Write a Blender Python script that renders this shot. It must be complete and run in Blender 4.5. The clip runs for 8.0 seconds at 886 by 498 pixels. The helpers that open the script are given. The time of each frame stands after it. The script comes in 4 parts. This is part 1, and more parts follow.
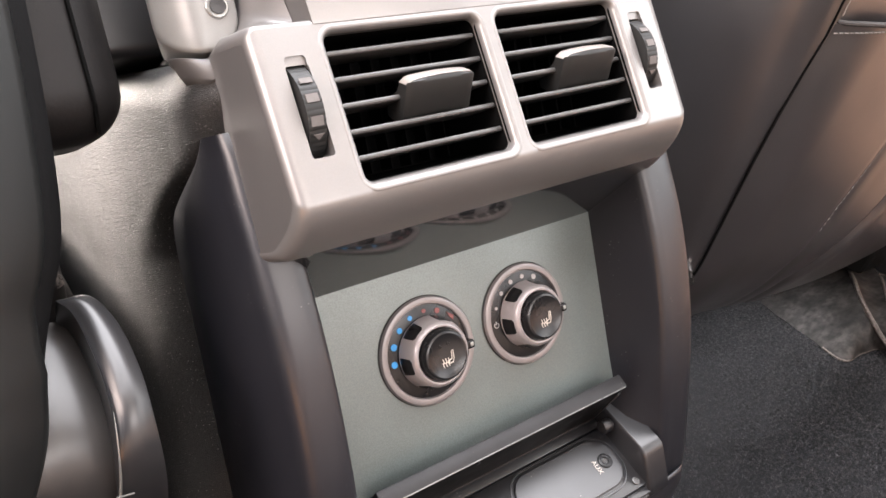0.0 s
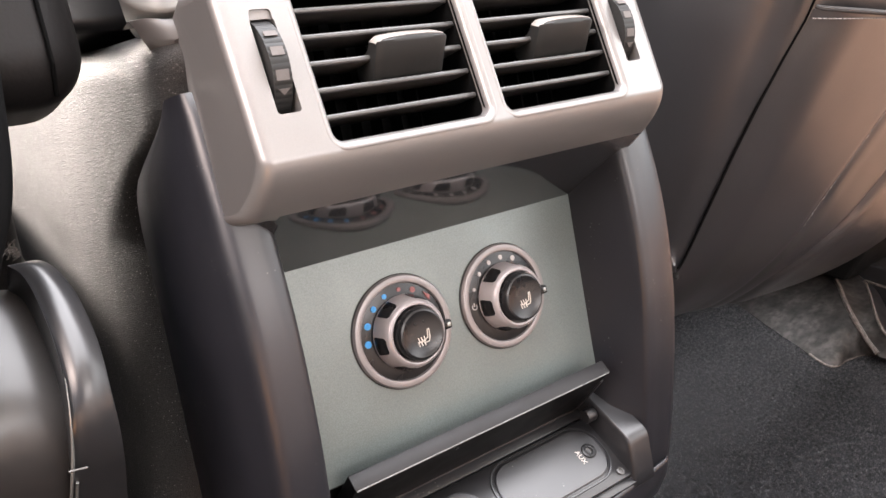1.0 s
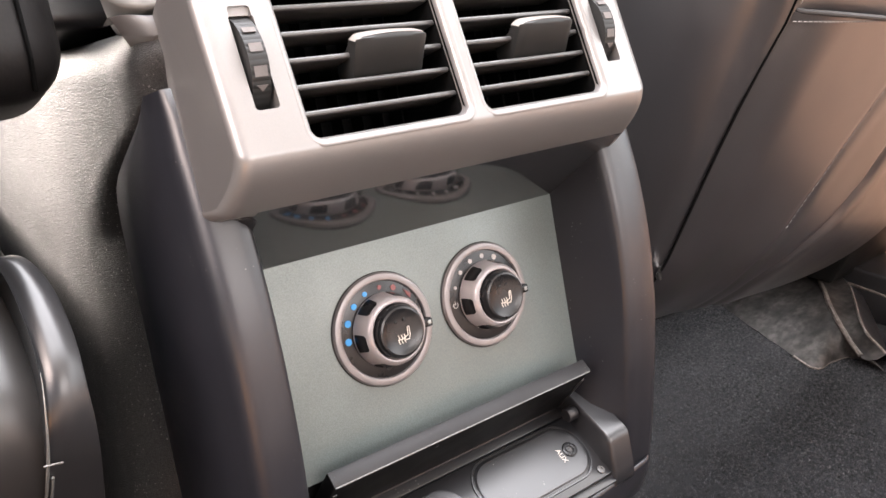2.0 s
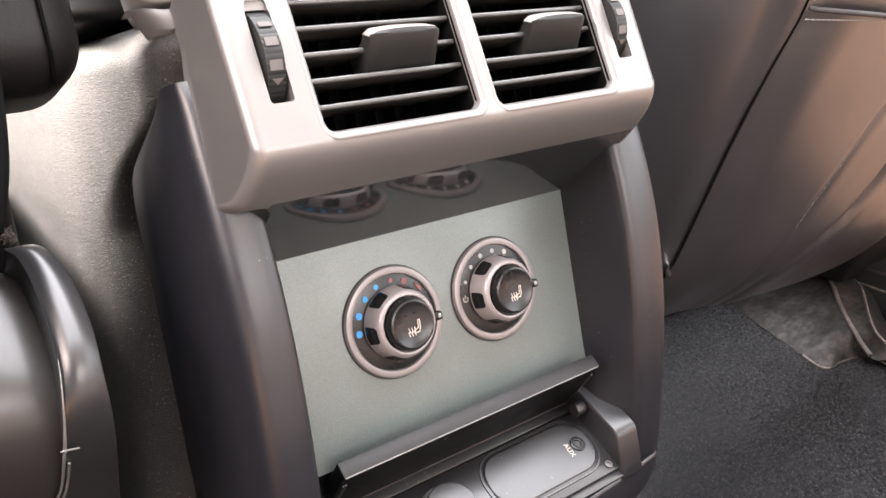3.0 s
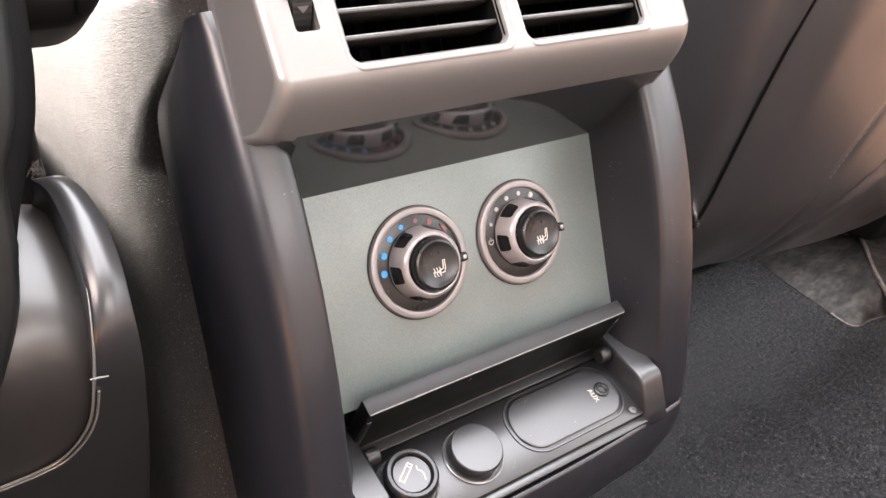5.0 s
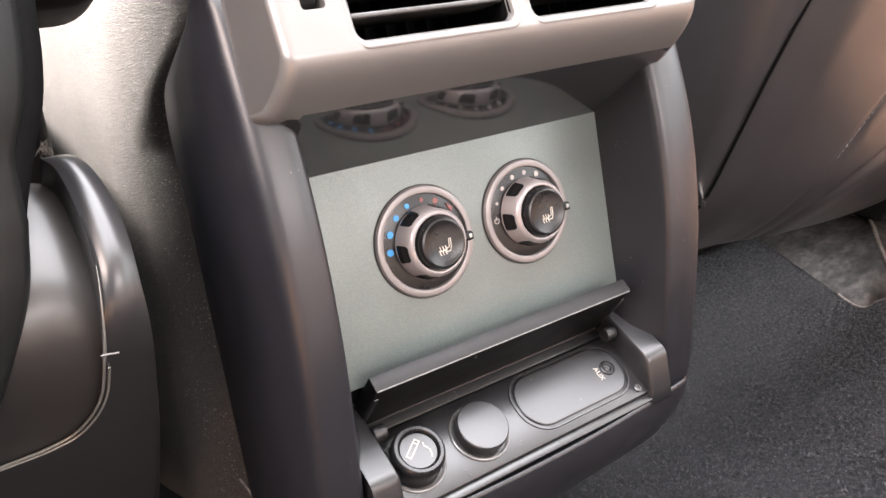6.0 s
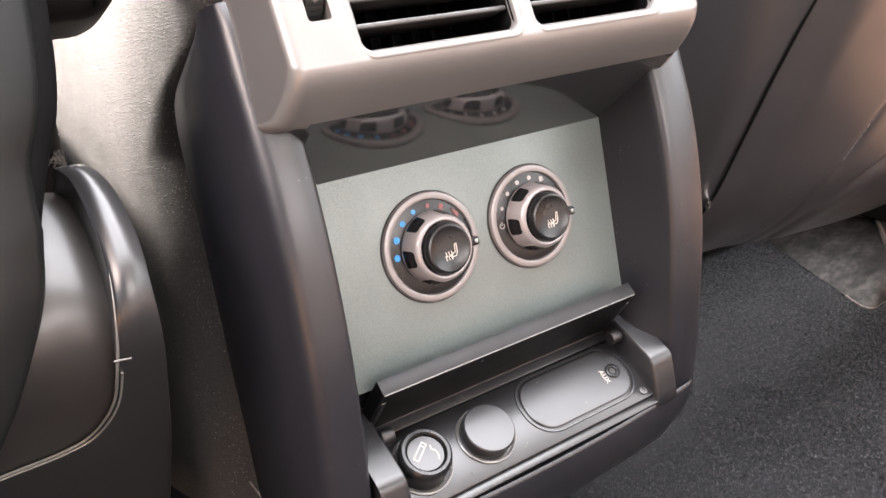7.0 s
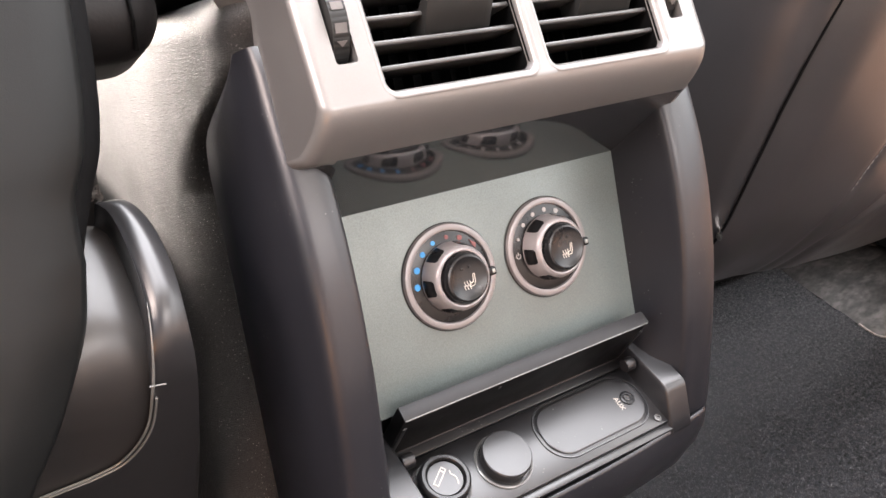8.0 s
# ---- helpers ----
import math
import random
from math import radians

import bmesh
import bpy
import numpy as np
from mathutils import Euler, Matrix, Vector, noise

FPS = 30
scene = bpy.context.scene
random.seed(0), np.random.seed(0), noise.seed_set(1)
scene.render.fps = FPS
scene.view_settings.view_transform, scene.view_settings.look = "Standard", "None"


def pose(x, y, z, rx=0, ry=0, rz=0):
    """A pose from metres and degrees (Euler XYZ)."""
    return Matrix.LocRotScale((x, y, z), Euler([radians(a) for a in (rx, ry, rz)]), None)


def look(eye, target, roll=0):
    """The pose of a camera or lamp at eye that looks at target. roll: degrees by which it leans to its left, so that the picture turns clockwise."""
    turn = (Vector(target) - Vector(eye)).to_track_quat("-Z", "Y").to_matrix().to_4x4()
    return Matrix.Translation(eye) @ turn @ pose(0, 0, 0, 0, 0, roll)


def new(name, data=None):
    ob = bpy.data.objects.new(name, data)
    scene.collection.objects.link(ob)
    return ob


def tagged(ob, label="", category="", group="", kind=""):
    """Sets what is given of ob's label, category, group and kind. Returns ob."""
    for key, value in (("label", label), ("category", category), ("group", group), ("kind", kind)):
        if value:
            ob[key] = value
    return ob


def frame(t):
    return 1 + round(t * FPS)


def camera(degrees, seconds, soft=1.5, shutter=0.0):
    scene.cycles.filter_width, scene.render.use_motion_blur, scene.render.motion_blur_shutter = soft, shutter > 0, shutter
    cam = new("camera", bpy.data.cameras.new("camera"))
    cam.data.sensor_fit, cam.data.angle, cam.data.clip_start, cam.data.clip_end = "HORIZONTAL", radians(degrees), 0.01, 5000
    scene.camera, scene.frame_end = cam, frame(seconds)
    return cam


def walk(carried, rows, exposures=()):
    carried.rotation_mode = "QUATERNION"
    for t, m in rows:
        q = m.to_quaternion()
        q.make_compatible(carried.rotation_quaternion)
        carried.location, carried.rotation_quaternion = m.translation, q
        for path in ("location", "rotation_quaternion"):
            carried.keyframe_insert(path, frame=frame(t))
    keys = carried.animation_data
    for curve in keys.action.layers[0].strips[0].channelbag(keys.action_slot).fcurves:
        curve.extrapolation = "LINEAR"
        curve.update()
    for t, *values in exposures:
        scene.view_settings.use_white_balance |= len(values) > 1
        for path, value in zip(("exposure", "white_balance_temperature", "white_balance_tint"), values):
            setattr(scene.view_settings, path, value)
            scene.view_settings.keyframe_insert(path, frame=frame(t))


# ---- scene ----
# ---- camera: rows in the console's own axes (x right, y into the panel, z up the panel) ----
cam = camera(60.0, 8.0)
CON = pose(0, 0, 0.27, -18, 0, 0)
ROWS = [
    (0, -0.18926, -0.28640, 0.09527, 80.779, 11.405, -33.975),
    (0.5, -0.18473, -0.27977, 0.07837, 82.208, 11.553, -33.955),
    (1, -0.18521, -0.28135, 0.07124, 82.713, 11.658, -34.946),
    (1.5, -0.18211, -0.28332, 0.06892, 82.827, 11.468, -35.698),
    (3, -0.18531, -0.28681, 0.06764, 82.752, 10.905, -34.837),
    (3.5, -0.18498, -0.28476, 0.06428, 82.364, 10.777, -34.327),
    (4, -0.18596, -0.28646, 0.06423, 81.800, 10.664, -33.852),
    (4.5, -0.18641, -0.28426, 0.06133, 81.072, 10.595, -33.329),
    (6, -0.18769, -0.28565, 0.05662, 79.151, 10.915, -32.532),
    (6.5, -0.18812, -0.28605, 0.05674, 78.976, 11.128, -32.272),
    (7, -0.18879, -0.28947, 0.05861, 79.391, 11.291, -32.012),
    (7.5, -0.19075, -0.29360, 0.06053, 80.371, 11.367, -31.982),
    (8, -0.19701, -0.29793, 0.06167, 81.727, 11.540, -31.147),
]
walk(cam, [(t, CON @ pose(x, y, z, rx, ry, rz)) for t, x, y, z, rx, ry, rz in ROWS],
     ((0, 0.81), (1, 0.87), (2, 0.97), (3.5, 1.06), (5, 1.1), (7, 1.14), (8, 1.03)))

# ---- light ----
world = bpy.data.worlds.new("sky")
scene.world = world
world.use_nodes = True
sky = world.node_tree.nodes.new("ShaderNodeTexSky")
sky.sky_type, sky.sun_disc = "NISHITA", False
sky.sun_elevation, sky.sun_rotation = radians(40), radians(-60)
world.node_tree.links.new(sky.outputs[0], world.node_tree.nodes["Background"].inputs[0])
world.node_tree.nodes["Background"].inputs[1].default_value = 0.12


def cabin_light(name, eye, target, width, height, watts, colour):
    """An area lamp: daylight at a window or door, or a fill added inside."""
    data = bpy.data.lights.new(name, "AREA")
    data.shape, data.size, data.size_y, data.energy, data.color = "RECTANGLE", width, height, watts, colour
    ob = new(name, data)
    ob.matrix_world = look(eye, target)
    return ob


cabin_light("daylight_left_front_window", (-0.72, 0.86, 0.76), (-0.05, 0.1, 0.3), 0.7, 0.36, 92.0, (1.0, 0.885, 0.815))
cabin_light("daylight_open_left_rear_door", (-0.8, -0.22, 0.77), (0.0, -0.22, 0.77), 0.36, 0.22, 7.5, (1.0, 0.8, 0.72))
# orange lamp standing for an unseen warm source low beside the door
cabin_light("ground_glow_open_left_rear_door", (-0.8, -0.57, 0.1), (-0.1, -0.03, 0.34), 0.3, 0.16, 0.9, (1.0, 0.46, 0.2))
cabin_light("daylight_right_rear_window", (0.78, -0.6, 0.74), (0.0, -0.6, 0.74), 1.3, 0.5, 9.0, (1.0, 0.94, 0.9))
cabin_light("daylight_right_front_window", (0.79, 0.4, 0.82), (0.6, 0.1, 0.03), 0.5, 0.3, 12.0, (1.0, 0.95, 0.92))
# overhead lamp added as fill; no roof glass is known here
cabin_light("overhead_fill", (0.04, 0.15, 1.13), (0.04, 0.15, 0.3), 1.5, 1.1, 57.0, (0.985, 0.965, 1.0))
cabin_light("daylight_tailgate_window", (0.0, -1.29, 0.86), (0.0, 0.0, 0.62), 1.1, 0.38, 12.0, (1.0, 0.91, 0.87))


# ---- materials ----
def material(name, base, rough=0.5, metal=0.0, grain=0.0, grain_size=600.0, bump=0.0, stain=0.12, stain_size=18.0,
             coat=0.0, dust=0.0, rough_var=0.1, voronoi=False, spec=0.5, sheen=0.0, speck=420.0, patch=0.58):
    """A painted, moulded or woven surface: base colour, broad uneven tone, fine grain, relief and dust."""
    mat = bpy.data.materials.new(name)
    mat.use_nodes = True
    nodes, links = mat.node_tree.nodes, mat.node_tree.links
    b = nodes["Principled BSDF"]
    b.inputs["Metallic"].default_value = metal
    b.inputs["Coat Weight"].default_value = coat
    b.inputs["Coat Roughness"].default_value = 0.22
    b.inputs["Specular IOR Level"].default_value = spec
    b.inputs["Sheen Weight"].default_value = sheen
    geo = nodes.new("ShaderNodeNewGeometry")
    pos = geo.outputs["Position"]

    def noise_tex(scale, detail=3.0):
        n = nodes.new("ShaderNodeTexNoise")
        n.inputs["Scale"].default_value, n.inputs["Detail"].default_value = scale, detail
        links.new(pos, n.inputs["Vector"])
        return n.outputs["Fac"]

    def ramp(fac, lo, hi, a, c):
        m = nodes.new("ShaderNodeMapRange")
        m.inputs["From Min"].default_value, m.inputs["From Max"].default_value = lo, hi
        m.inputs["To Min"].default_value, m.inputs["To Max"].default_value = a, c
        links.new(fac, m.inputs["Value"])
        return m.outputs["Result"]

    def mul(a, c):
        m = nodes.new("ShaderNodeMath")
        m.operation = "MULTIPLY"
        links.new(a, m.inputs[0])
        links.new(c, m.inputs[1])
        return m.outputs[0]

    broad, fine = noise_tex(stain_size), noise_tex(grain_size, 2.0)
    tone = mul(ramp(broad, 0.3, 0.7, 1 - stain, 1 + stain), ramp(fine, 0.35, 0.65, 1 - grain, 1 + grain))
    scale = nodes.new("ShaderNodeVectorMath")
    scale.operation = "SCALE"
    scale.inputs[0].default_value = base
    links.new(tone, scale.inputs["Scale"])
    colour = scale.outputs[0]
    if dust:
        specks = nodes.new("ShaderNodeTexVoronoi")
        specks.inputs["Scale"].default_value = speck
        links.new(pos, specks.inputs["Vector"])
        spot = mul(ramp(specks.outputs["Distance"], 0.05, 0.16, 1.0, 0.0), ramp(noise_tex(60.0), patch, patch + 0.14, 0.0, dust))
        mix = nodes.new("ShaderNodeMix")
        mix.data_type = "RGBA"
        links.new(spot, mix.inputs["Factor"])
        links.new(colour, mix.inputs["A"])
        mix.inputs["B"].default_value = (0.45, 0.43, 0.4, 1)
        colour = mix.outputs["Result"]
    links.new(colour, b.inputs["Base Color"])
    links.new(ramp(noise_tex(stain_size * 2.3), 0.3, 0.7, rough * (1 - rough_var), rough * (1 + rough_var)), b.inputs["Roughness"])
    if bump:
        bn = nodes.new("ShaderNodeBump")
        bn.inputs["Strength"].default_value = bump
        bn.inputs["Distance"].default_value = 0.0006
        if voronoi:
            v = nodes.new("ShaderNodeTexVoronoi")
            v.feature = "SMOOTH_F1"
            v.inputs["Scale"].default_value = grain_size
            links.new(pos, v.inputs["Vector"])
            links.new(v.outputs["Distance"], bn.inputs["Height"])
        else:
            links.new(fine, bn.inputs["Height"])
        links.new(bn.outputs[0], b.inputs["Normal"])
    return mat


SILVER = material("silver_satin_paint", (0.1255, 0.119, 0.115), 0.45, 0.5, 0.03, 2500, 0.0, 0.05, 9, coat=0.5)
SILVER_EDGE = material("silver_ring", (0.225, 0.207, 0.208), 0.33, 0.3, 0.03, 2500, 0.02, 0.05, 40)
RING = material("dark_silver_ring", (0.152, 0.14, 0.14), 0.36, 0.3, 0.03, 2500, 0.02, 0.05, 40)
GREEN = material("grey_green_panel_paint", (0.095, 0.111, 0.107), 0.42, 0.2, 0.14, 1900, 0.12, 0.08, 25)
PLASTIC = material("charcoal_moulded_plastic", (0.0074, 0.0076, 0.0097), 0.38, 0.0, 0.05, 3000, 0.06, 0.1, 14, dust=0.4, spec=0.45)
TRAY = material("dark_grey_tray_plastic", (0.0085, 0.0086, 0.0096), 0.32, 0.0, 0.05, 3000, 0.02, 0.05, 22, dust=0.4, rough_var=0.04)
BLACK = material("black_plastic", (0.0085, 0.0083, 0.009), 0.35, 0.0, 0.05, 3000, 0.04, 0.1, 30, spec=0.4)
BLACK_GLOSS = material("black_gloss_plastic", (0.005, 0.005, 0.0055), 0.26, 0.0, 0.02, 2000, 0.0, 0.06, 30, spec=0.22)
SLAT = material("slat_dark_plastic", (0.03, 0.029, 0.028), 0.34, 0.0, 0.05, 3000, 0.04, 0.1, 30)
GRAINED = material("grained_trim", (0.0275, 0.0262, 0.0253), 0.5, 0.0, 0.8, 2300, 0.8, 0.1, 14, voronoi=True, dust=0.9, spec=0.3, speck=560.0, patch=0.36)
LEATHER = material("black_leather", (0.0198, 0.0182, 0.0189), 0.32, 0.0, 0.06, 1150, 0.06, 0.2, 12, voronoi=True, spec=1.0)
SHELL = material("grey_seat_shell_plastic", (0.0052, 0.0055, 0.0055), 0.42, 0.0, 0.06, 2500, 0.08, 0.08, 10, spec=0.15)
PIANO = material("gloss_seat_trim", (0.012, 0.0118, 0.0125), 0.32, 0.0, 0.02, 2000, 0.0, 0.1, 12, spec=0.48)
SIDE = material("satin_seat_panel", (0.0165, 0.0153, 0.0148), 0.38, 0.0, 0.03, 2000, 0.02, 0.1, 12, spec=0.45)
CARPET = material("black_carpet", (0.017, 0.0176, 0.0196), 0.95, 0.0, 0.15, 900, 0.2, 0.2, 22, spec=0.1)
DUCT = material("matt_black_duct", (0.009, 0.0082, 0.0082), 0.7, 0.0, 0.05, 2000, 0.0, 0.06, 30, spec=0.1)
COVER = material("grey_satin_cover", (0.12, 0.118, 0.112), 0.35, 0.0, 0.04, 2500, 0.03, 0.08, 30)
RIDGE = material("pale_worn_edge", (0.075, 0.066, 0.06), 0.5, 0.0, 0.3, 300, 0.1, 0.3, 60, spec=0.2)
TAB = material("tab_plastic", (0.0095, 0.0095, 0.0092), 0.5, 0.0, 0.04, 2500, 0.02, 0.1, 60, spec=0.22)
# top of the vent tabs, with the light falling on it in the colour
TAB_LIT = material("lit_tab_top", (0.12, 0.108, 0.097), 0.42, 0.0, 0.1, 1500, 0.05, 0.15, 60)
MARK = material("worn_grey_print", (0.078, 0.071, 0.068), 0.7, 0.0, 0.02, 2000, 0.0, 0.1, 300, spec=0.15)
BLACK_SATIN = material("black_satin_plastic", (0.007, 0.007, 0.0075), 0.28, 0.0, 0.02, 2000, 0.0, 0.06, 30, spec=0.3)
GLOSS = material("dark_gloss_underside", (0.018, 0.0192, 0.021), 0.085, 0.0, 0.02, 2000, 0.0, 0.06, 14, spec=1.0)
# near-black, so that the shade in ducts and seams is in the colour
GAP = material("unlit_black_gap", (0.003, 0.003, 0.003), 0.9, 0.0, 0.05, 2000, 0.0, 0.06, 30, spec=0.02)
DULL = material("dull_black_leather", (0.004, 0.004, 0.0042), 0.8, 0.0, 0.06, 900, 0.1, 0.12, 9, voronoi=True, spec=0.04)
BOLSTER = material("black_bolster_leather", (0.0065, 0.006, 0.006), 0.5, 0.0, 0.06, 900, 0.1, 0.12, 9, voronoi=True, spec=0.15)
PRINT = material("ivory_print", (0.33, 0.30, 0.265), 0.5, 0.0, 0.02, 2000, 0.0, 0.06, 300)
RIM = material("worn_grey_metal", (0.2, 0.2, 0.19), 0.32, 0.6, 0.06, 1500, 0.05, 0.15, 60)
HEM = material("worn_leather_edge", (0.024, 0.022, 0.0215), 0.6, 0.0, 0.08, 900, 0.1, 0.15, 30, spec=0.25)
THREAD = material("grey_thread", (0.14, 0.13, 0.125), 0.7, 0.0, 0.1, 1500, 0.1, 0.1, 60)
CARPET_PILE = material("carpet_yarn", (0.046, 0.0457, 0.047), 0.95, 0.0, 0.4, 900, 0.0, 0.85, 330, spec=0.05)
up = CARPET_PILE.node_tree.nodes.new("ShaderNodeCombineXYZ")
up.inputs[2].default_value = 1.0
CARPET_PILE.node_tree.links.new(up.outputs[0], CARPET_PILE.node_tree.nodes["Principled BSDF"].inputs["Normal"])
CHROME = material("chrome", (0.75, 0.72, 0.7), 0.18, 1.0, 0.02, 2000, 0.0, 0.05, 30)
TAUPE = material("worn_taupe_plastic", (0.0185, 0.0171, 0.0163), 0.6, 0.0, 0.4, 150, 0.4, 0.6, 45, spec=0.15)
COLLAR = material("worn_dark_metal", (0.1, 0.1, 0.098), 0.3, 0.4, 0.06, 1500, 0.05, 0.15, 60)
LIP = material("satin_flap_lip", (0.008, 0.0078, 0.0085), 0.5, 0.0, 0.05, 3000, 0.05, 0.12, 30, spec=0.25, dust=0.3)
# the flap's face: a blacker copy of its edge plastic, shade in the colour
FLAP_SHADE = material("shaded_flap_plastic", (0.002, 0.002, 0.0022), 0.5, 0.0, 0.05, 3000, 0.04, 0.1, 30, spec=0.12, dust=0.1)
WHITE = material("white_print", (0.26, 0.245, 0.24), 0.5, 0.0, 0.02, 2000, 0.0, 0.03, 30)
BLUE = material("blue_print", (0.025, 0.2, 0.46), 0.4, 0.0, 0.02, 2000, 0.0, 0.03, 30)
RED = material("red_print", (0.13, 0.03, 0.03), 0.4, 0.0, 0.02, 2000, 0.0, 0.03, 30)
HEADLINER = material("pale_headlining", (0.5, 0.48, 0.45), 0.9, 0.0, 0.05, 700, 0.1, 0.05, 6)
REAR = material("taupe_lining", (0.27, 0.21, 0.175), 0.7, 0.0, 0.06, 700, 0.1, 0.1, 6)
BENCH_PALE = material("pale_tan_reflector", (0.78, 0.59, 0.48), 0.7, 0.0, 0.06, 700, 0.1, 0.1, 6)
TAN = material("tan_lining", (0.64, 0.4, 0.27), 0.6, 0.0, 0.06, 700, 0.1, 0.1, 6)


# ---- building helpers ----
PLACES = {}


def thing(name, origin, label, category, space=CON, group=""):
    """A top-level thing: an Empty at its base."""
    ob = new(name)
    ob.empty_display_size = 0.02
    m = Matrix.Translation(space @ Vector(origin))
    ob.matrix_world = m
    PLACES[ob] = m
    return tagged(ob, label, category, group)


def part(name, bm, mat, parent=None, label="", space=CON, sharp=35, smooth=True):
    """Links a bmesh, drawn in the axes of space, as one mesh object under a thing or a part."""
    me = bpy.data.meshes.new(name)
    bmesh.ops.recalc_face_normals(bm, faces=bm.faces)
    bm.to_mesh(me)
    bm.free()
    return part_mesh(name, me, mat, parent, label, space, sharp, smooth)


def part_mesh(name, me, mat, parent, label="", space=CON, sharp=35, smooth=True):
    base = PLACES.get(parent, Matrix.Identity(4))
    me.transform(base.inverted() @ space)
    if smooth:
        me.polygons.foreach_set("use_smooth", [True] * len(me.polygons))
        me.set_sharp_from_angle(angle=radians(sharp))
    for m in mat if isinstance(mat, (list, tuple)) else [mat]:
        me.materials.append(m)
    ob = new(name, me)
    if parent:
        ob.parent = parent
    PLACES[ob] = base
    return tagged(ob, label)


def rounded_box(lo, hi, r=0.001, seg=3, taper=None):
    bm = bmesh.new()
    bmesh.ops.create_cube(bm, size=1)
    lo, hi = Vector(lo), Vector(hi)
    for v in bm.verts:
        v.co = Vector([lo[i] if v.co[i] < 0 else hi[i] for i in range(3)])
    if taper:
        for v in bm.verts:
            v.co = taper(v.co)
    if r:
        bmesh.ops.bevel(bm, geom=bm.edges[:], offset=r, segments=seg, affect="EDGES", profile=0.5)
    return bm


def loft(rows, close_u=False, cap=False):
    """A skin over rows of points, all of one length."""
    bm = bmesh.new()
    grid = [[bm.verts.new(p) for p in row] for row in rows]
    n = len(rows[0])
    for a, b in zip(grid, grid[1:]):
        for i in range(n if close_u else n - 1):
            j = (i + 1) % n
            bm.faces.new((a[i], a[j], b[j], b[i]))
    if cap:
        bm.faces.new(grid[0][::-1])
        bm.faces.new(grid[-1])
    return bm


def lathe(profile, centre, u, v, w, n=64):
    """Turns (radius, height) pairs round the axis w through centre."""
    centre, u, v, w = Vector(centre), Vector(u), Vector(v), Vector(w)
    rows = []
    for r, h in profile:
        rows.append([centre + w * h + (u * math.cos(2 * math.pi * k / n) + v * math.sin(2 * math.pi * k / n)) * r for k in range(n)])
    bm = loft(rows, close_u=True)
    bmesh.ops.remove_doubles(bm, verts=bm.verts, dist=1e-6)
    return bm


def lerp(x, xs, ys):
    return float(np.interp(x, xs, ys))


def smooth_curve(points, n):
    """Points along a smooth line through the given ones."""
    pts = [Vector(p) for p in points]
    pts = [2 * pts[0] - pts[1]] + pts + [2 * pts[-1] - pts[-2]]
    out = []
    spans = len(pts) - 3
    for k in range(n):
        s = k / (n - 1) * spans
        i = min(int(s), spans - 1)
        f = s - i
        a, b, c, d = pts[i:i + 4]
        out.append(0.5 * ((2 * b) + (c - a) * f + (2 * a - 5 * b + 4 * c - d) * f * f + (3 * b - a - 3 * c + d) * f ** 3))
    return out


def tube(points, r, n=10, thin=0):
    """A round cord along points, drawn thin over its first ones."""
    rows = []
    for i, p in enumerate(points):
        a, b = points[max(i - 1, 0)], points[min(i + 1, len(points) - 1)]
        d = (Vector(b) - Vector(a)).normalized()
        s = d.cross(Vector((0.3, 0.2, 1))).normalized()
        q = d.cross(s)
        w = r * min(1.0, 0.15 + i / thin) if thin else r
        rows.append([Vector(p) + w * (math.cos(2 * math.pi * k / n) * s + math.sin(2 * math.pi * k / n) * q) for k in range(n)])
    return loft(rows, close_u=True, cap=True)


def thicken(bm, t):
    bmesh.ops.recalc_face_normals(bm, faces=bm.faces)
    bmesh.ops.solidify(bm, geom=bm.faces[:], thickness=t)
    return bm


def rounded_outline(x0, x1, z0, z1, r, n=6):
    pts = []
    for cx, cz, a0 in ((x1 - r, z1 - r, 0), (x0 + r, z1 - r, 90), (x0 + r, z0 + r, 180), (x1 - r, z0 + r, 270)):
        for k in range(n + 1):
            a = radians(a0 + 90 * k / n)
            pts.append((cx + r * math.cos(a), cz + r * math.sin(a)))
    return pts


def carved(bm, cutters, bevel=0.0, seg=3):
    """The bmesh with the cutters taken out of it and its edges eased, as a mesh."""
    me = bpy.data.meshes.new("block")
    bmesh.ops.recalc_face_normals(bm, faces=bm.faces)
    bm.to_mesh(me)
    bm.free()
    me.polygons.foreach_set("use_smooth", [True] * len(me.polygons))
    block = new("block", me)
    gone = [block]
    for c in cutters:
        cm = bpy.data.meshes.new("cutter")
        bmesh.ops.recalc_face_normals(c, faces=c.faces)
        c.to_mesh(cm)
        c.free()
        cutter = new("cutter", cm)
        gone.append(cutter)
        mod = block.modifiers.new("cut", "BOOLEAN")
        mod.operation, mod.solver, mod.object = "DIFFERENCE", "EXACT", cutter
    if bevel:
        mod = block.modifiers.new("ease", "BEVEL")
        mod.width, mod.segments, mod.limit_method, mod.angle_limit = bevel, seg, "ANGLE", radians(40)
    mod = block.modifiers.new("normals", "WEIGHTED_NORMAL")
    mod.mode, mod.weight = "FACE_AREA_WITH_ANGLE", 50
    deps = bpy.context.evaluated_depsgraph_get()
    out = bpy.data.meshes.new_from_object(block.evaluated_get(deps))
    for ob in gone:
        data = ob.data
        bpy.data.objects.remove(ob)
        bpy.data.meshes.remove(data)
    return out


# ---- cabin: floor, walls, roof ----
W0 = Matrix.Identity(4)


def plain_wall(name, lo, hi, mat, label):
    bm = rounded_box(lo, hi, 0)
    ob = part(name, bm, mat, None, "", W0, smooth=False)
    return tagged(ob, label, "wall", kind="structure")


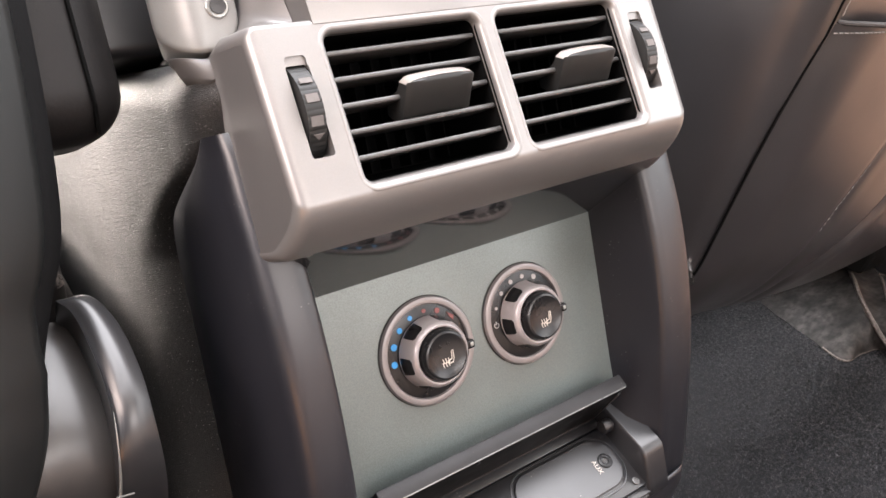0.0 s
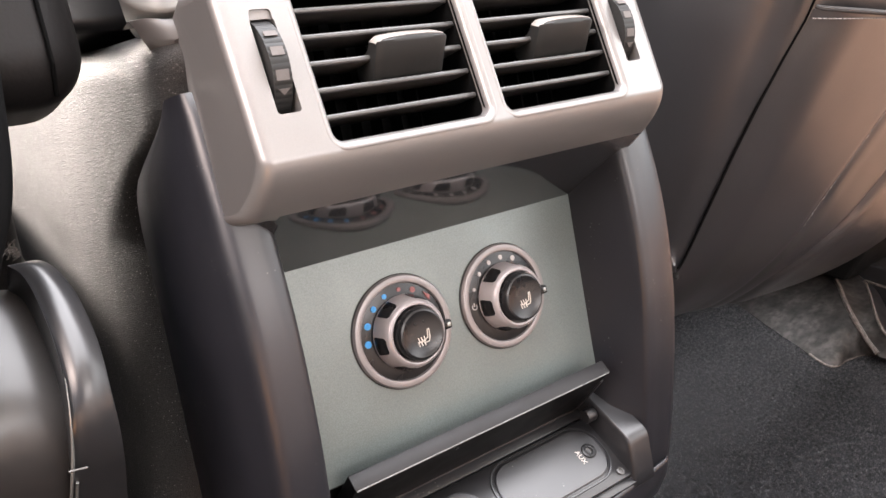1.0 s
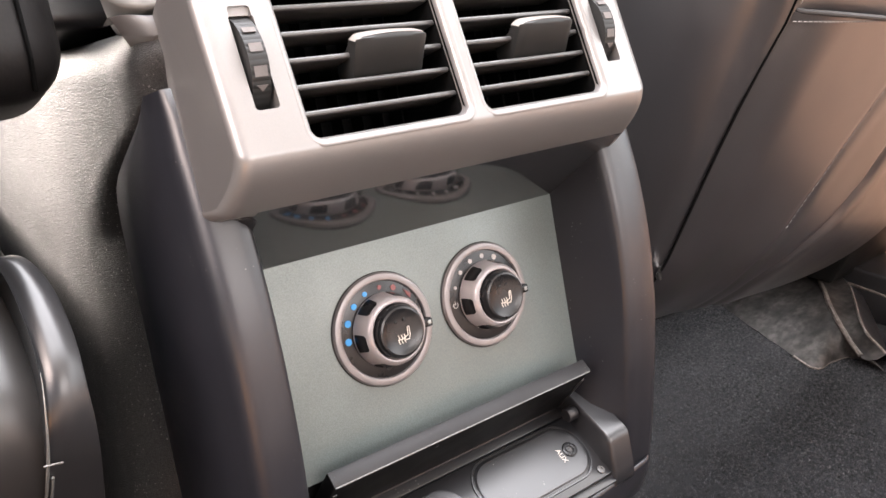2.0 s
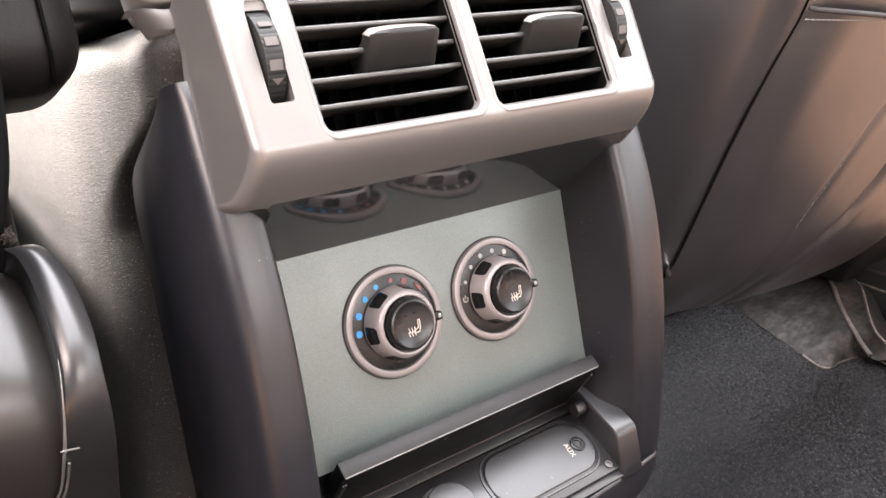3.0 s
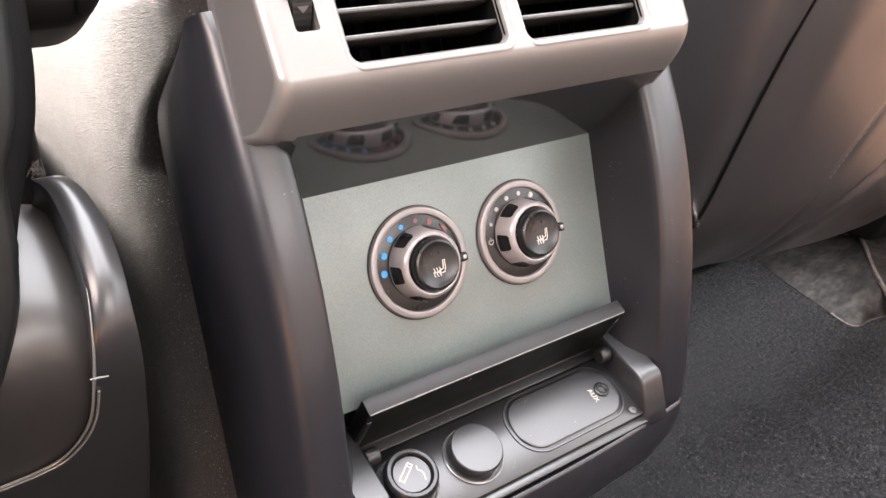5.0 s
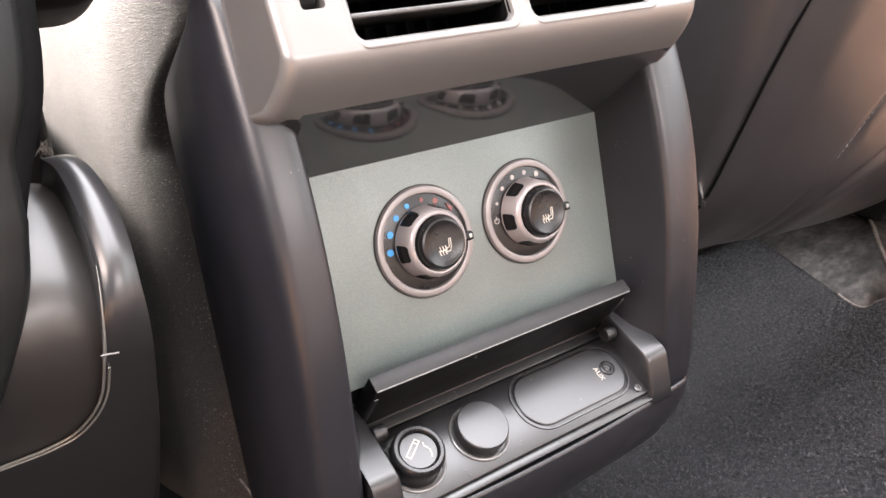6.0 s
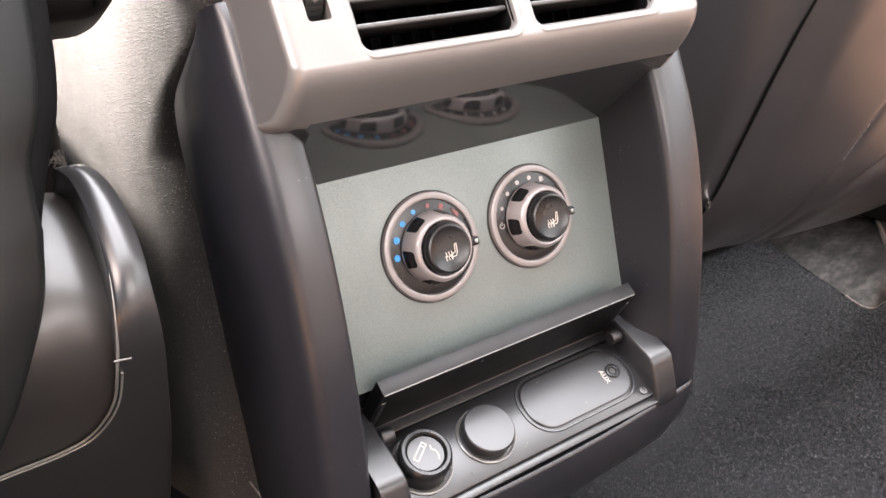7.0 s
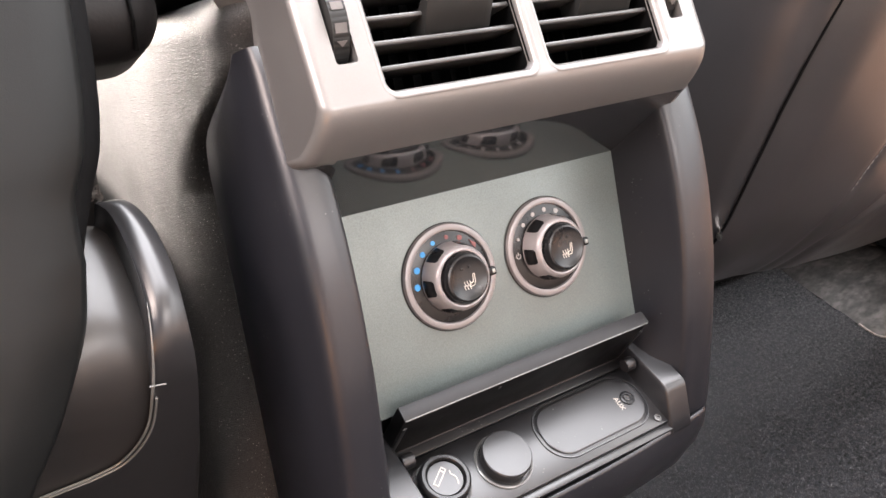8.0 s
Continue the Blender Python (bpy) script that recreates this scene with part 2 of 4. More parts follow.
floor = part("floor", rounded_box((-0.8, -1.3, -0.03), (0.8, 1.3, 0.0), 0), CARPET, None, "", W0, smooth=False)
tagged(floor, "black tufted carpet on the cabin floor", "floor", kind="structure")
plain_wall("wall_left_lower", (-0.84, 0.0, -0.03), (-0.8, 1.3, 0.6), SHELL, "dark grey lower front door lining")
plain_wall("wall_left_rear", (-0.84, -1.3, -0.03), (-0.8, -1.0, 1.16), SHELL, "dark grey pillar lining behind the open rear door")
plain_wall("wall_right_lower", (0.8, -1.3, -0.03), (0.84, 1.3, 0.34), TAN, "tan lower door lining")
plain_wall("wall_rear", (-0.84, -1.34, 0.42), (0.84, -1.3, 0.66), REAR, "taupe lining behind the rear seats")
# unseen bench block, added to throw light onto the vent lip and leather
plain_wall("unseen_rear_bench", (-0.84, -1.34, 0.124), (0.84, -0.72, 0.38), BENCH_PALE, "pale tan block for the unseen rear bench, added to reflect light")
# unseen black foot, added so that low surfaces reflect something dark
plain_wall("unseen_bench_foot", (-0.84, -1.34, -0.03), (0.84, -0.74, 0.12), CARPET, "black block added below the bench to darken low reflections")
plain_wall("wall_rear_middle", (-0.84, -1.34, 0.384), (0.84, -1.3, 0.416), REAR, "taupe lining behind the rear bench")
plain_wall("wall_rear_upper", (-0.84, -1.34, 1.06), (0.84, -1.3, 1.16), REAR, "taupe lining over the tailgate window")
plain_wall("wall_front", (-0.84, 1.3, -0.03), (0.84, 1.34, 0.8), SHELL, "dark grey lining at the front of the cabin")
# the headlining, with a made-up opening for the overhead fill lamp
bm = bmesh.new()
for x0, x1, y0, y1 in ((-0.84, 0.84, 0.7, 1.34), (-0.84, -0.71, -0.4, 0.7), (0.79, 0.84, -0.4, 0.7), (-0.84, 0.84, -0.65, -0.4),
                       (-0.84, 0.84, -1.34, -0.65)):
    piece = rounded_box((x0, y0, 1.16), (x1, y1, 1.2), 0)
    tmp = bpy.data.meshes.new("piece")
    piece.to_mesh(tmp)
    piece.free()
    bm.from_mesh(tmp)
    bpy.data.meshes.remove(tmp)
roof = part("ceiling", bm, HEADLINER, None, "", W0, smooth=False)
tagged(roof, "pale cloth headlining with an added opening for the overhead lamp", "ceiling", kind="structure")


# ---- centre console ----
def front_y(z):
    """How far the console's side pillars stand out, up their height."""
    return lerp(z, [-0.13, -0.108, -0.07, -0.036, -0.011, 0.027, 0.056, 0.1, 0.12], [-0.003, -0.012, -0.022, -0.030, -0.034, -0.036, -0.033, -0.027, -0.022])


def smooth_y(z):
    return sum(front_y(z + d * 0.008) for d in (-2, -1, 0, 1, 2)) / 5


console = thing("centre_console", (0, 0.1, -0.25), "charcoal plastic rear centre console with a grey-green control panel", "console")


LEFT_BEND = [(0.0964, 0.0), (0.0994, 0.0004), (0.1018, 0.0013), (0.1037, 0.0028), (0.1051, 0.005), (0.1062, 0.0081), (0.1077, 0.0128), (0.1096, 0.019)]
RIGHT_BEND = [(0.097, -0.0006), (0.101, -0.0006), (0.105, -0.0002), (0.1078, 0.0005), (0.1096, 0.0018), (0.1106, 0.0036), (0.111, 0.006), (0.1112, 0.0085)]


def pillar_back(z):
    """Where the pillar's outer side ends, up its height."""
    return lerp(z, [-0.13, -0.091, -0.034, 0.031, 0.065, 0.074, 0.082, 0.088, 0.093, 0.099, 0.1072], [0.056, 0.051, 0.043, 0.034, 0.031, 0.028, 0.022, 0.014, 0.007, -0.003, -0.012])


def pillar(side):
    rows = []
    top = 0.1072 if side < 0 else 0.08
    for k in range(57):
        z = -0.1135 + (top + 0.1135) * k / 56
        f = smooth_y(z)
        f += (0.0015 if side < 0 else 0.006) * max(0.0, (z - top + 0.006) / 0.006) ** 2
        back = pillar_back(z)
        inner = lerp(z, [-0.1, -0.04, 0.04], [0.0765, 0.077, 0.0795])
        b = max(back, f + 0.0092)
        bend = LEFT_BEND if side < 0 else RIGHT_BEND
        deep = bend[-1][1]
        q = min(1.0, (b - f) / (deep + 0.0004))
        sec = [(inner, 0.02), (inner, 0.004), (inner + 0.002, -0.004), (0.0858, f + 0.006), (0.0864, f + 0.0028), (0.0874, f + 0.0009), (0.089, f), (0.093, f - 0.0002)]
        sec += [(x, f + d * q) for x, d in bend]
        for u in (0.3, 0.65, 1.0):
            y = f + deep * q + (b - f - deep * q) * u
            wide = 0.1096 + 0.0047 * min(1.0, max(0.0, y - f - deep) / 0.035) if side < 0 else 0.1112 + 0.0031 * min(1.0, max(0.0, y - f - deep) / 0.04)
            sec.append((wide, y))
        sec += [(wide - 0.0006, b + 0.0015), (wide - 0.0024, b + 0.0022), (0.1, b + 0.003)]
        slim = lerp(z, [0.085, 0.1072], [1.0, 0.5]) if side < 0 else 1.0
        rows.append([(side * (min(x, 0.1035) + max(0.0, x - 0.1035) * slim), y, z) for x, y in sec])
    bm = loft(rows)
    bm.verts.ensure_lookup_table()
    n = len(rows[0])
    bm.faces.new(bm.verts[-n:])
    part("side_pillar", bm, PLASTIC, console, sharp=50)


pillar(-1)
pillar(1)

# the flat control panel between the pillars, and the dark recess under it
part("control_panel", rounded_box((-0.083, 0.0, -0.052), (0.083, 0.006, 0.046), 0.0006, 2), GREEN, console, "grey-green satin control panel")
part("recess", rounded_box((-0.09, 0.012, -0.12), (0.09, 0.016, -0.036), 0), BLACK, console)

# the grained body behind, parted from the pillars by a deep joint and flaring forward
def body_half(y):
    return lerp(y, [-0.036, -0.022, -0.014, -0.005, 0.003, 0.012, 0.02, 0.035, 0.05, 0.065, 0.08, 0.09, 0.1, 0.125, 0.16, 0.3, 0.8],
                [0.094, 0.0975, 0.1003, 0.1024, 0.1033, 0.1037, 0.104, 0.1052, 0.1073, 0.1094, 0.1118, 0.114, 0.1163, 0.1215, 0.126, 0.134, 0.144])


def joint(y, z):
    """How deep the joint behind the pillar cuts into the body."""
    edge = pillar_back(z) + lerp(z, [0.06, 0.085, 0.1, 0.115], [0.07, 0.056, 0.042, 0.036])
    w = max(0.0, (edge - y) / 0.036)
    return 0.02 * min(1.0, max(0.0, (0.12 - z) / 0.034)) * min(1.0, w * w)


def body_section(y, radius, low):
    """Half a section of the body: up the side and round its top edge."""
    half, top = body_half(y), lerp(y, [-0.036, -0.03, 0.0, 0.018, 0.1, 0.3, 0.8], [0.13, 0.1332, 0.1372, 0.1385, 0.148, 0.158, 0.17])
    flare = lerp(y, [0.0, 0.05, 0.2], [0.0, 0.003, 0.012])

    def out(z):
        return half - joint(y, z)

    side = []
    for k in range(81):
        z = low + (top - radius - low) * k / 80
        side.append((-out(z) - flare * max(0.0, (0.04 - z) / 0.165) ** 1.3, z))
    for a in range(1, 13):
        ang = radians(7.5 * a)
        z = top - radius + radius * math.sin(ang)
        side.append((-out(z) + radius - radius * math.cos(ang), z))
    return side


rows = []
for k in range(171):
    y = 0.02 + 0.001 * k if k < 90 else 0.11 + 0.71 * ((k - 89) / 81) ** 2.0
    left = body_section(y, lerp(y, [0.02, 0.1], [0.02, 0.014]), -0.125)
    rows.append([(x, y, z) for x, z in left] + [(-x, y, z) for x, z in reversed(left)])
body = loft(rows)
body.verts.ensure_lookup_table()
body.faces.new(body.verts[:len(rows[0])])
part("grained_body", body, GRAINED, console, "dark grained side trim of the console", sharp=60)
rows = []
for k in range(28):
    y = -0.036 + 0.056 * k / 27
    left = body_section(y, 0.02, lerp(y, [-0.036, -0.0285, -0.01, 0.0, 0.0205], [0.1082, 0.1082, 0.1005, 0.09, 0.07]))
    rows.append([(x, y, z) for x, z in left] + [(-0.0785, y, left[-1][1])])
shoulder = loft(rows)
shoulder.verts.ensure_lookup_table()
shoulder.faces.new(shoulder.verts[:len(rows[0])])
part("shoulder", shoulder, GRAINED, console, "rounded grained shoulder", sharp=60)
for a, b in (((-0.1298, 0.1512, -0.0825), (-0.1275, 0.128, -0.0982)), ((-0.1140, 0.0695, -0.0985), (-0.1105, 0.062, -0.1106))):
    part("trim_edge", tube([Vector(a), (Vector(a) + Vector(b)) / 2 + Vector((0.0003, 0, 0.0004)), Vector(b)], 0.0006, 8), RIDGE, console, "pale thin trim edge")

# the lower cover with its lip
rows = []
for k in range(61):
    x = -0.1075 + 0.215 * k / 60
    e = abs(x) / 0.1075
    bulge = 0.009 * (1 - e ** 2)
    roundoff = 0.004 * max(0, (e - 0.94) / 0.06) ** 2
    f = -0.0135 - bulge + roundoff
    tuck = 0.05 * max(0, (e - 0.75) / 0.25) ** 2
    rows.append([(x, f + 0.012, -0.1125), (x, f + 0.0025, -0.109), (x, f + 0.0008, -0.1083), (x, f, -0.1090), (x, f + 0.0002, -0.1105), (x, f + 0.002 + tuck * 0.02, -0.118),
                 (x, f + 0.006 + tuck * 0.08, -0.127), (x, f + 0.013 + tuck * 0.2, -0.136), (x, f + 0.024 + tuck * 0.4, -0.144), (x, f + 0.04 + tuck * 0.7, -0.150), (x, f + 0.08 + tuck, -0.156), (x, f + 0.12 + tuck, -0.16)])
part("lower_cover", loft(rows), PLASTIC, console, sharp=60)
part("foot", rounded_box((-0.085, 0.09, -0.30), (0.085, 0.6, -0.12), 0.006), CARPET, console, "carpeted tunnel under the console")
for s in (-1, 1):
    a, b = sorted((s * 0.1015, s * 0.1085))
    part("lower_side", rounded_box((a, 0.02, -0.128), (b, 0.05, -0.1095), 0.002), PLASTIC, console)

# ---- air vent ----
vent = thing("air_vent", (0, -0.03, 0.06), "silver twin air vent with black slats and two thumbwheels", "air vent")
TILT_F = 0.19


def face_y(z):
    """The leaning front face of the vent."""
    return -0.0575 + TILT_F * (z - 0.081)


def vent_profile():
    """Side view: over the top, down the face, round the lip and back along the underside."""
    pts = [(0.002, 0.1378), (-0.03, 0.1382), (-0.040, 0.1382)]
    zt = 0.1375
    pts += [(face_y(zt) + 0.0035, 0.1382), (face_y(0.138) + 0.0009, 0.1378), (face_y(0.137) + 0.0002, 0.1371), (face_y(0.1363), 0.1363), (face_y(0.107), 0.107), (face_y(0.079), 0.079)]
    a, d = Vector((face_y(0.079), 0.079)), Vector((-0.022, 0.0497))
    b, c = a + Vector((0.0012, -0.011)), d - Vector((0.88, -0.475)) * 0.022
    for k in range(1, 19):
        s = k / 18
        p = a * (1 - s) ** 3 + b * 3 * s * (1 - s) ** 2 + c * 3 * s * s * (1 - s) + d * s ** 3
        pts.append((p.x, p.y))
    pts += [(-0.011, 0.0437), (0.002, 0.0367)]
    return pts


base = vent_profile()
def end_stations(half, r):
    """From an end of the vent inwards: place across and how far the section is drawn in."""
    return [(half - r * (1 - math.cos(radians(90 * k / 16))), r * (1 - math.sin(radians(90 * k / 16)))) for k in range(17)]


stations = [(-x, d) for x, d in end_stations(0.0957, 0.005)] + [(-x, 0.0) for x in (0.0895, 0.0885, 0.087, 0.0855, 0.084, 0.082, 0.08, 0.06, 0.03)]
stations += [(x, 0.0) for x in (0.0, 0.03, 0.06)] + end_stations(0.1, 0.011)[::-1]
rows = []
for x, d in stations:
    row = []
    for y, z in base:
        yy = 0.002 + (y - 0.002) * (1 - d / 0.062)
        behind = y - face_y(min(0.1363, max(z, 0.079)))
        flare = 0.075 * min(1, max(0, behind / 0.028)) if x < 0 else 0.03 * min(1, max(0, (y + 0.06) / 0.03))
        wide = 1 + flare - 0.1 * min(1, max(0, (y + (0.018 if x < 0 else 0.028)) / 0.022))
        # the left end of the lip runs level to the pillar
        w = min(1, max(0, (-x - 0.08) / 0.008))
        low = z + max(0.0, 0.0605 - z) * w * w * (3 - 2 * w)
        row.append((x * wide, yy, 0.1 + (z - 0.1) * (1 - d / 0.036) if z > 0.1 else 0.1 + (low - 0.1) * (1 - d / 0.045)))
    rows.append(row)
block = loft(rows, close_u=True, cap=True)
cutters = []
OPEN = [(-0.0685, -0.0035), (0.0055, 0.0695)]
for x0, x1 in OPEN:
    out = rounded_outline(x0 - 0.0019, x1 + 0.0019, 0.0791, 0.1344, 0.0049, 6)
    cutters.append(loft([[(x, -0.08, z) for x, z in out], [(x, -0.006, z) for x, z in out]], close_u=True, cap=True))
WHEELS = [-0.0815, 0.0805]
for cx in WHEELS:
    out = rounded_outline(cx - 0.0042, cx + 0.0042, 0.0925, 0.1235, 0.0012, 3)
    cutters.append(loft([[(x, -0.08, z) for x, z in out], [(x, -0.03, z) for x, z in out]], close_u=True, cap=True))
    out = rounded_outline(cx - 0.0038, cx + 0.0038, 0.1175, 0.1265, 0.0012, 3)
    cutters.append(loft([[(x, -0.08, z) for x, z in out], [(x, face_y(0.122) + 0.0018, z) for x, z in out]], close_u=True, cap=True))
me = carved(block, cutters, 0.0007, 2)
# faces under the lip take the dark gloss material
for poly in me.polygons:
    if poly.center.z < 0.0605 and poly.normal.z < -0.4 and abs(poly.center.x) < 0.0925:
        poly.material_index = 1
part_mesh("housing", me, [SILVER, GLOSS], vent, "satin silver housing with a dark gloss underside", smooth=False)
part("hood", rounded_box((-0.0715, 0.0, 0.1361), (0.079, 0.03, 0.2), 0.0003, 2, taper=lambda c: Vector((c.x, face_y(c.z) - 0.0003 if c.y < 0.01 else c.y, c.z))), SILVER, vent, "satin silver hood")
part("hood_gap", rounded_box((-0.0735, -0.0275, 0.136), (-0.064, 0.0, 0.2), 0.001, 2), BLACK, vent)
for x0, x1 in OPEN:
    mid = (x0 + x1) / 2
    rows = []
    for off, depth in ((0.0034, 0.0003), (0.0030, -0.00003), (0.0025, -0.00016), (0.0019, -0.0001), (0.0013, 0.00025), (0.0007, 0.0009), (0.0002, 0.002), (-0.0002, 0.0045)):
        out = rounded_outline(x0 - off, x1 + off, 0.081 - off, 0.1325 + off, 0.0035 + off, 6)
        rows.append([(x, face_y(z) + depth, z) for x, z in out])
    part("opening_rim", loft(rows, close_u=True), SILVER, vent, sharp=60)
    # lining of the opening, open to the front; its near-black colour holds the shade
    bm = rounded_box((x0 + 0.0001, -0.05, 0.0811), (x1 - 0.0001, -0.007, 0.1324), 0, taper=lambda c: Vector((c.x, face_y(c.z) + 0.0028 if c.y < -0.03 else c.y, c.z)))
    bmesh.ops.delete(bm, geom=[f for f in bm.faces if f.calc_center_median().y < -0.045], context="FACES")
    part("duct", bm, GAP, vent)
    for k in range(5):
        z = 0.1262 - 0.0092 * k
        f = face_y(z) + 0.005
        bm = rounded_box((x0 + 0.0002, f, z - 0.0009), (x1 - 0.0002, f + 0.016, z + 0.0011), 0.0008, 3)
        for v in bm.verts:
            if v.co.y > f + 0.008:
                v.co.z -= 0.0012
        part("slat", bm, SLAT, vent)
    # rear vanes near-black as well, so that daylight on them does not show
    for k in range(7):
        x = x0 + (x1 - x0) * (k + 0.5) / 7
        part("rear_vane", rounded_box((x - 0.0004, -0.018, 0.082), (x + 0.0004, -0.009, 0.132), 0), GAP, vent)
    # the grip that straddles the middle slat; its top is painted paler, as lit
    rows, worn = [], []
    f = face_y(0.107)
    at = mid + (0.0068 if x0 < 0 else 0.0088)
    for k in range(17):
        q = k / 8 - 1
        x = at + 0.0148 * q
        crown = 0.0008 * (1 - q * q)
        edge = 0.0014 * max(0, (abs(q) - 0.82) / 0.18) ** 2
        rows.append([(x, f + 0.016, 0.1022), (x, f + 0.012, 0.0998), (x, f + 0.007, 0.0992), (x, f + 0.0042 + edge, 0.1005), (x, f + 0.0008 - crown + edge, 0.1062),
                     (x, f - 0.0022 - crown + edge, 0.1108), (x, f - 0.0024 - crown + edge, 0.1117), (x, f - 0.0017 - crown + edge, 0.1124 + crown - edge),
                     (x, f + 0.0028 + edge, 0.1142 + crown - edge), (x, f + 0.0042, 0.1136 - edge), (x, f + 0.0065, 0.1102), (x, f + 0.016, 0.107)])
        worn.append([(x, f - 0.0021 - crown + edge, 0.1122 + crown - edge), (x, f - 0.0014 - crown + edge, 0.1128 + crown - edge), (x, f + 0.0026 + edge, 0.1144 + crown - edge)])
    tab = part("slider_tab", loft(rows, close_u=True, cap=True), TAB, vent, "dark slider tab with a top painted paler as lit", sharp=40)
    part("tab_top", thicken(loft(worn), 0.0002), TAB_LIT, tab, "paler brownish top face, painted as lit", sharp=40)
for cx in WHEELS:
    f = face_y(0.108)
    hub = (cx, f + 0.0135, 0.108)
    rim = []
    for k in range(144):
        rim.append(0.0172 + (0.00005 if k % 3 else -0.0001))
    rows = []
    for h, inset in ((-0.0034, 0.0012), (-0.0032, 0.0), (0.0032, 0.0), (0.0034, 0.0012)):
        rows.append([(cx + h, hub[1] + (rim[k] - inset) * math.cos(2 * math.pi * k / 144), hub[2] + (rim[k] - inset) * math.sin(2 * math.pi * k / 144)) for k in range(144)])
    wheel = part("thumbwheel", loft(rows, close_u=True, cap=True), TAB, vent, "black ribbed thumbwheel", sharp=20)
    # white blocks and an arrow round the rim
    for ang, size in ((146, 0.0014), (167, 0.0019), (192, 0.0022)):
        rows = []
        for a in (-1, 1):
            t = radians(ang) + a * size / 2 / 0.0174 * 1.5
            y, z = hub[1] + 0.01755 * math.cos(t), hub[2] - 0.01755 * math.sin(t) * -1
            rows.append([(cx - 0.0022, y, z), (cx + 0.0022, y, z)])
        part("block_mark", thicken(loft(rows), 0.0002), MARK, wheel)
    t0, t1 = radians(206), radians(213)
    bm = bmesh.new()
    pts = [(cx - 0.002, t0), (cx + 0.002, t0), (cx, t1)]
    bm.faces.new([bm.verts.new((x, hub[1] + 0.0176 * math.cos(t), hub[2] + 0.0176 * math.sin(t))) for x, t in pts])
    part("arrow_mark", thicken(bm, 0.0002), MARK, wheel)

# ---- dials ----
U, V, N = Vector((1, 0, 0)), Vector((0, 0, 1)), Vector((0, -1, 0))


def flat_strokes(strokes, at, width, lift=0.0002):
    """Printed lines: polylines in the plane of the panel, drawn as thin raised ribbons."""
    bm = bmesh.new()
    for line in strokes:
        pts = [Vector((x, z)) for x, z in line]
        left, right = [], []
        for i, p in enumerate(pts):
            d = (pts[min(i + 1, len(pts) - 1)] - pts[max(i - 1, 0)]).normalized()
            s = Vector((-d.y, d.x)) * width / 2
            left.append(p + s)
            right.append(p - s)
        for i in range(len(pts) - 1):
            quad = [left[i], left[i + 1], right[i + 1], right[i]]
            lo = [bm.verts.new((at[0] + q.x, at[1], at[2] + q.y)) for q in quad]
            hi = [bm.verts.new((at[0] + q.x, at[1] - lift, at[2] + q.y)) for q in quad]
            bm.faces.new(hi)
            for j in range(4):
                bm.faces.new((lo[j], lo[(j + 1) % 4], hi[(j + 1) % 4], hi[j]))
    return bm


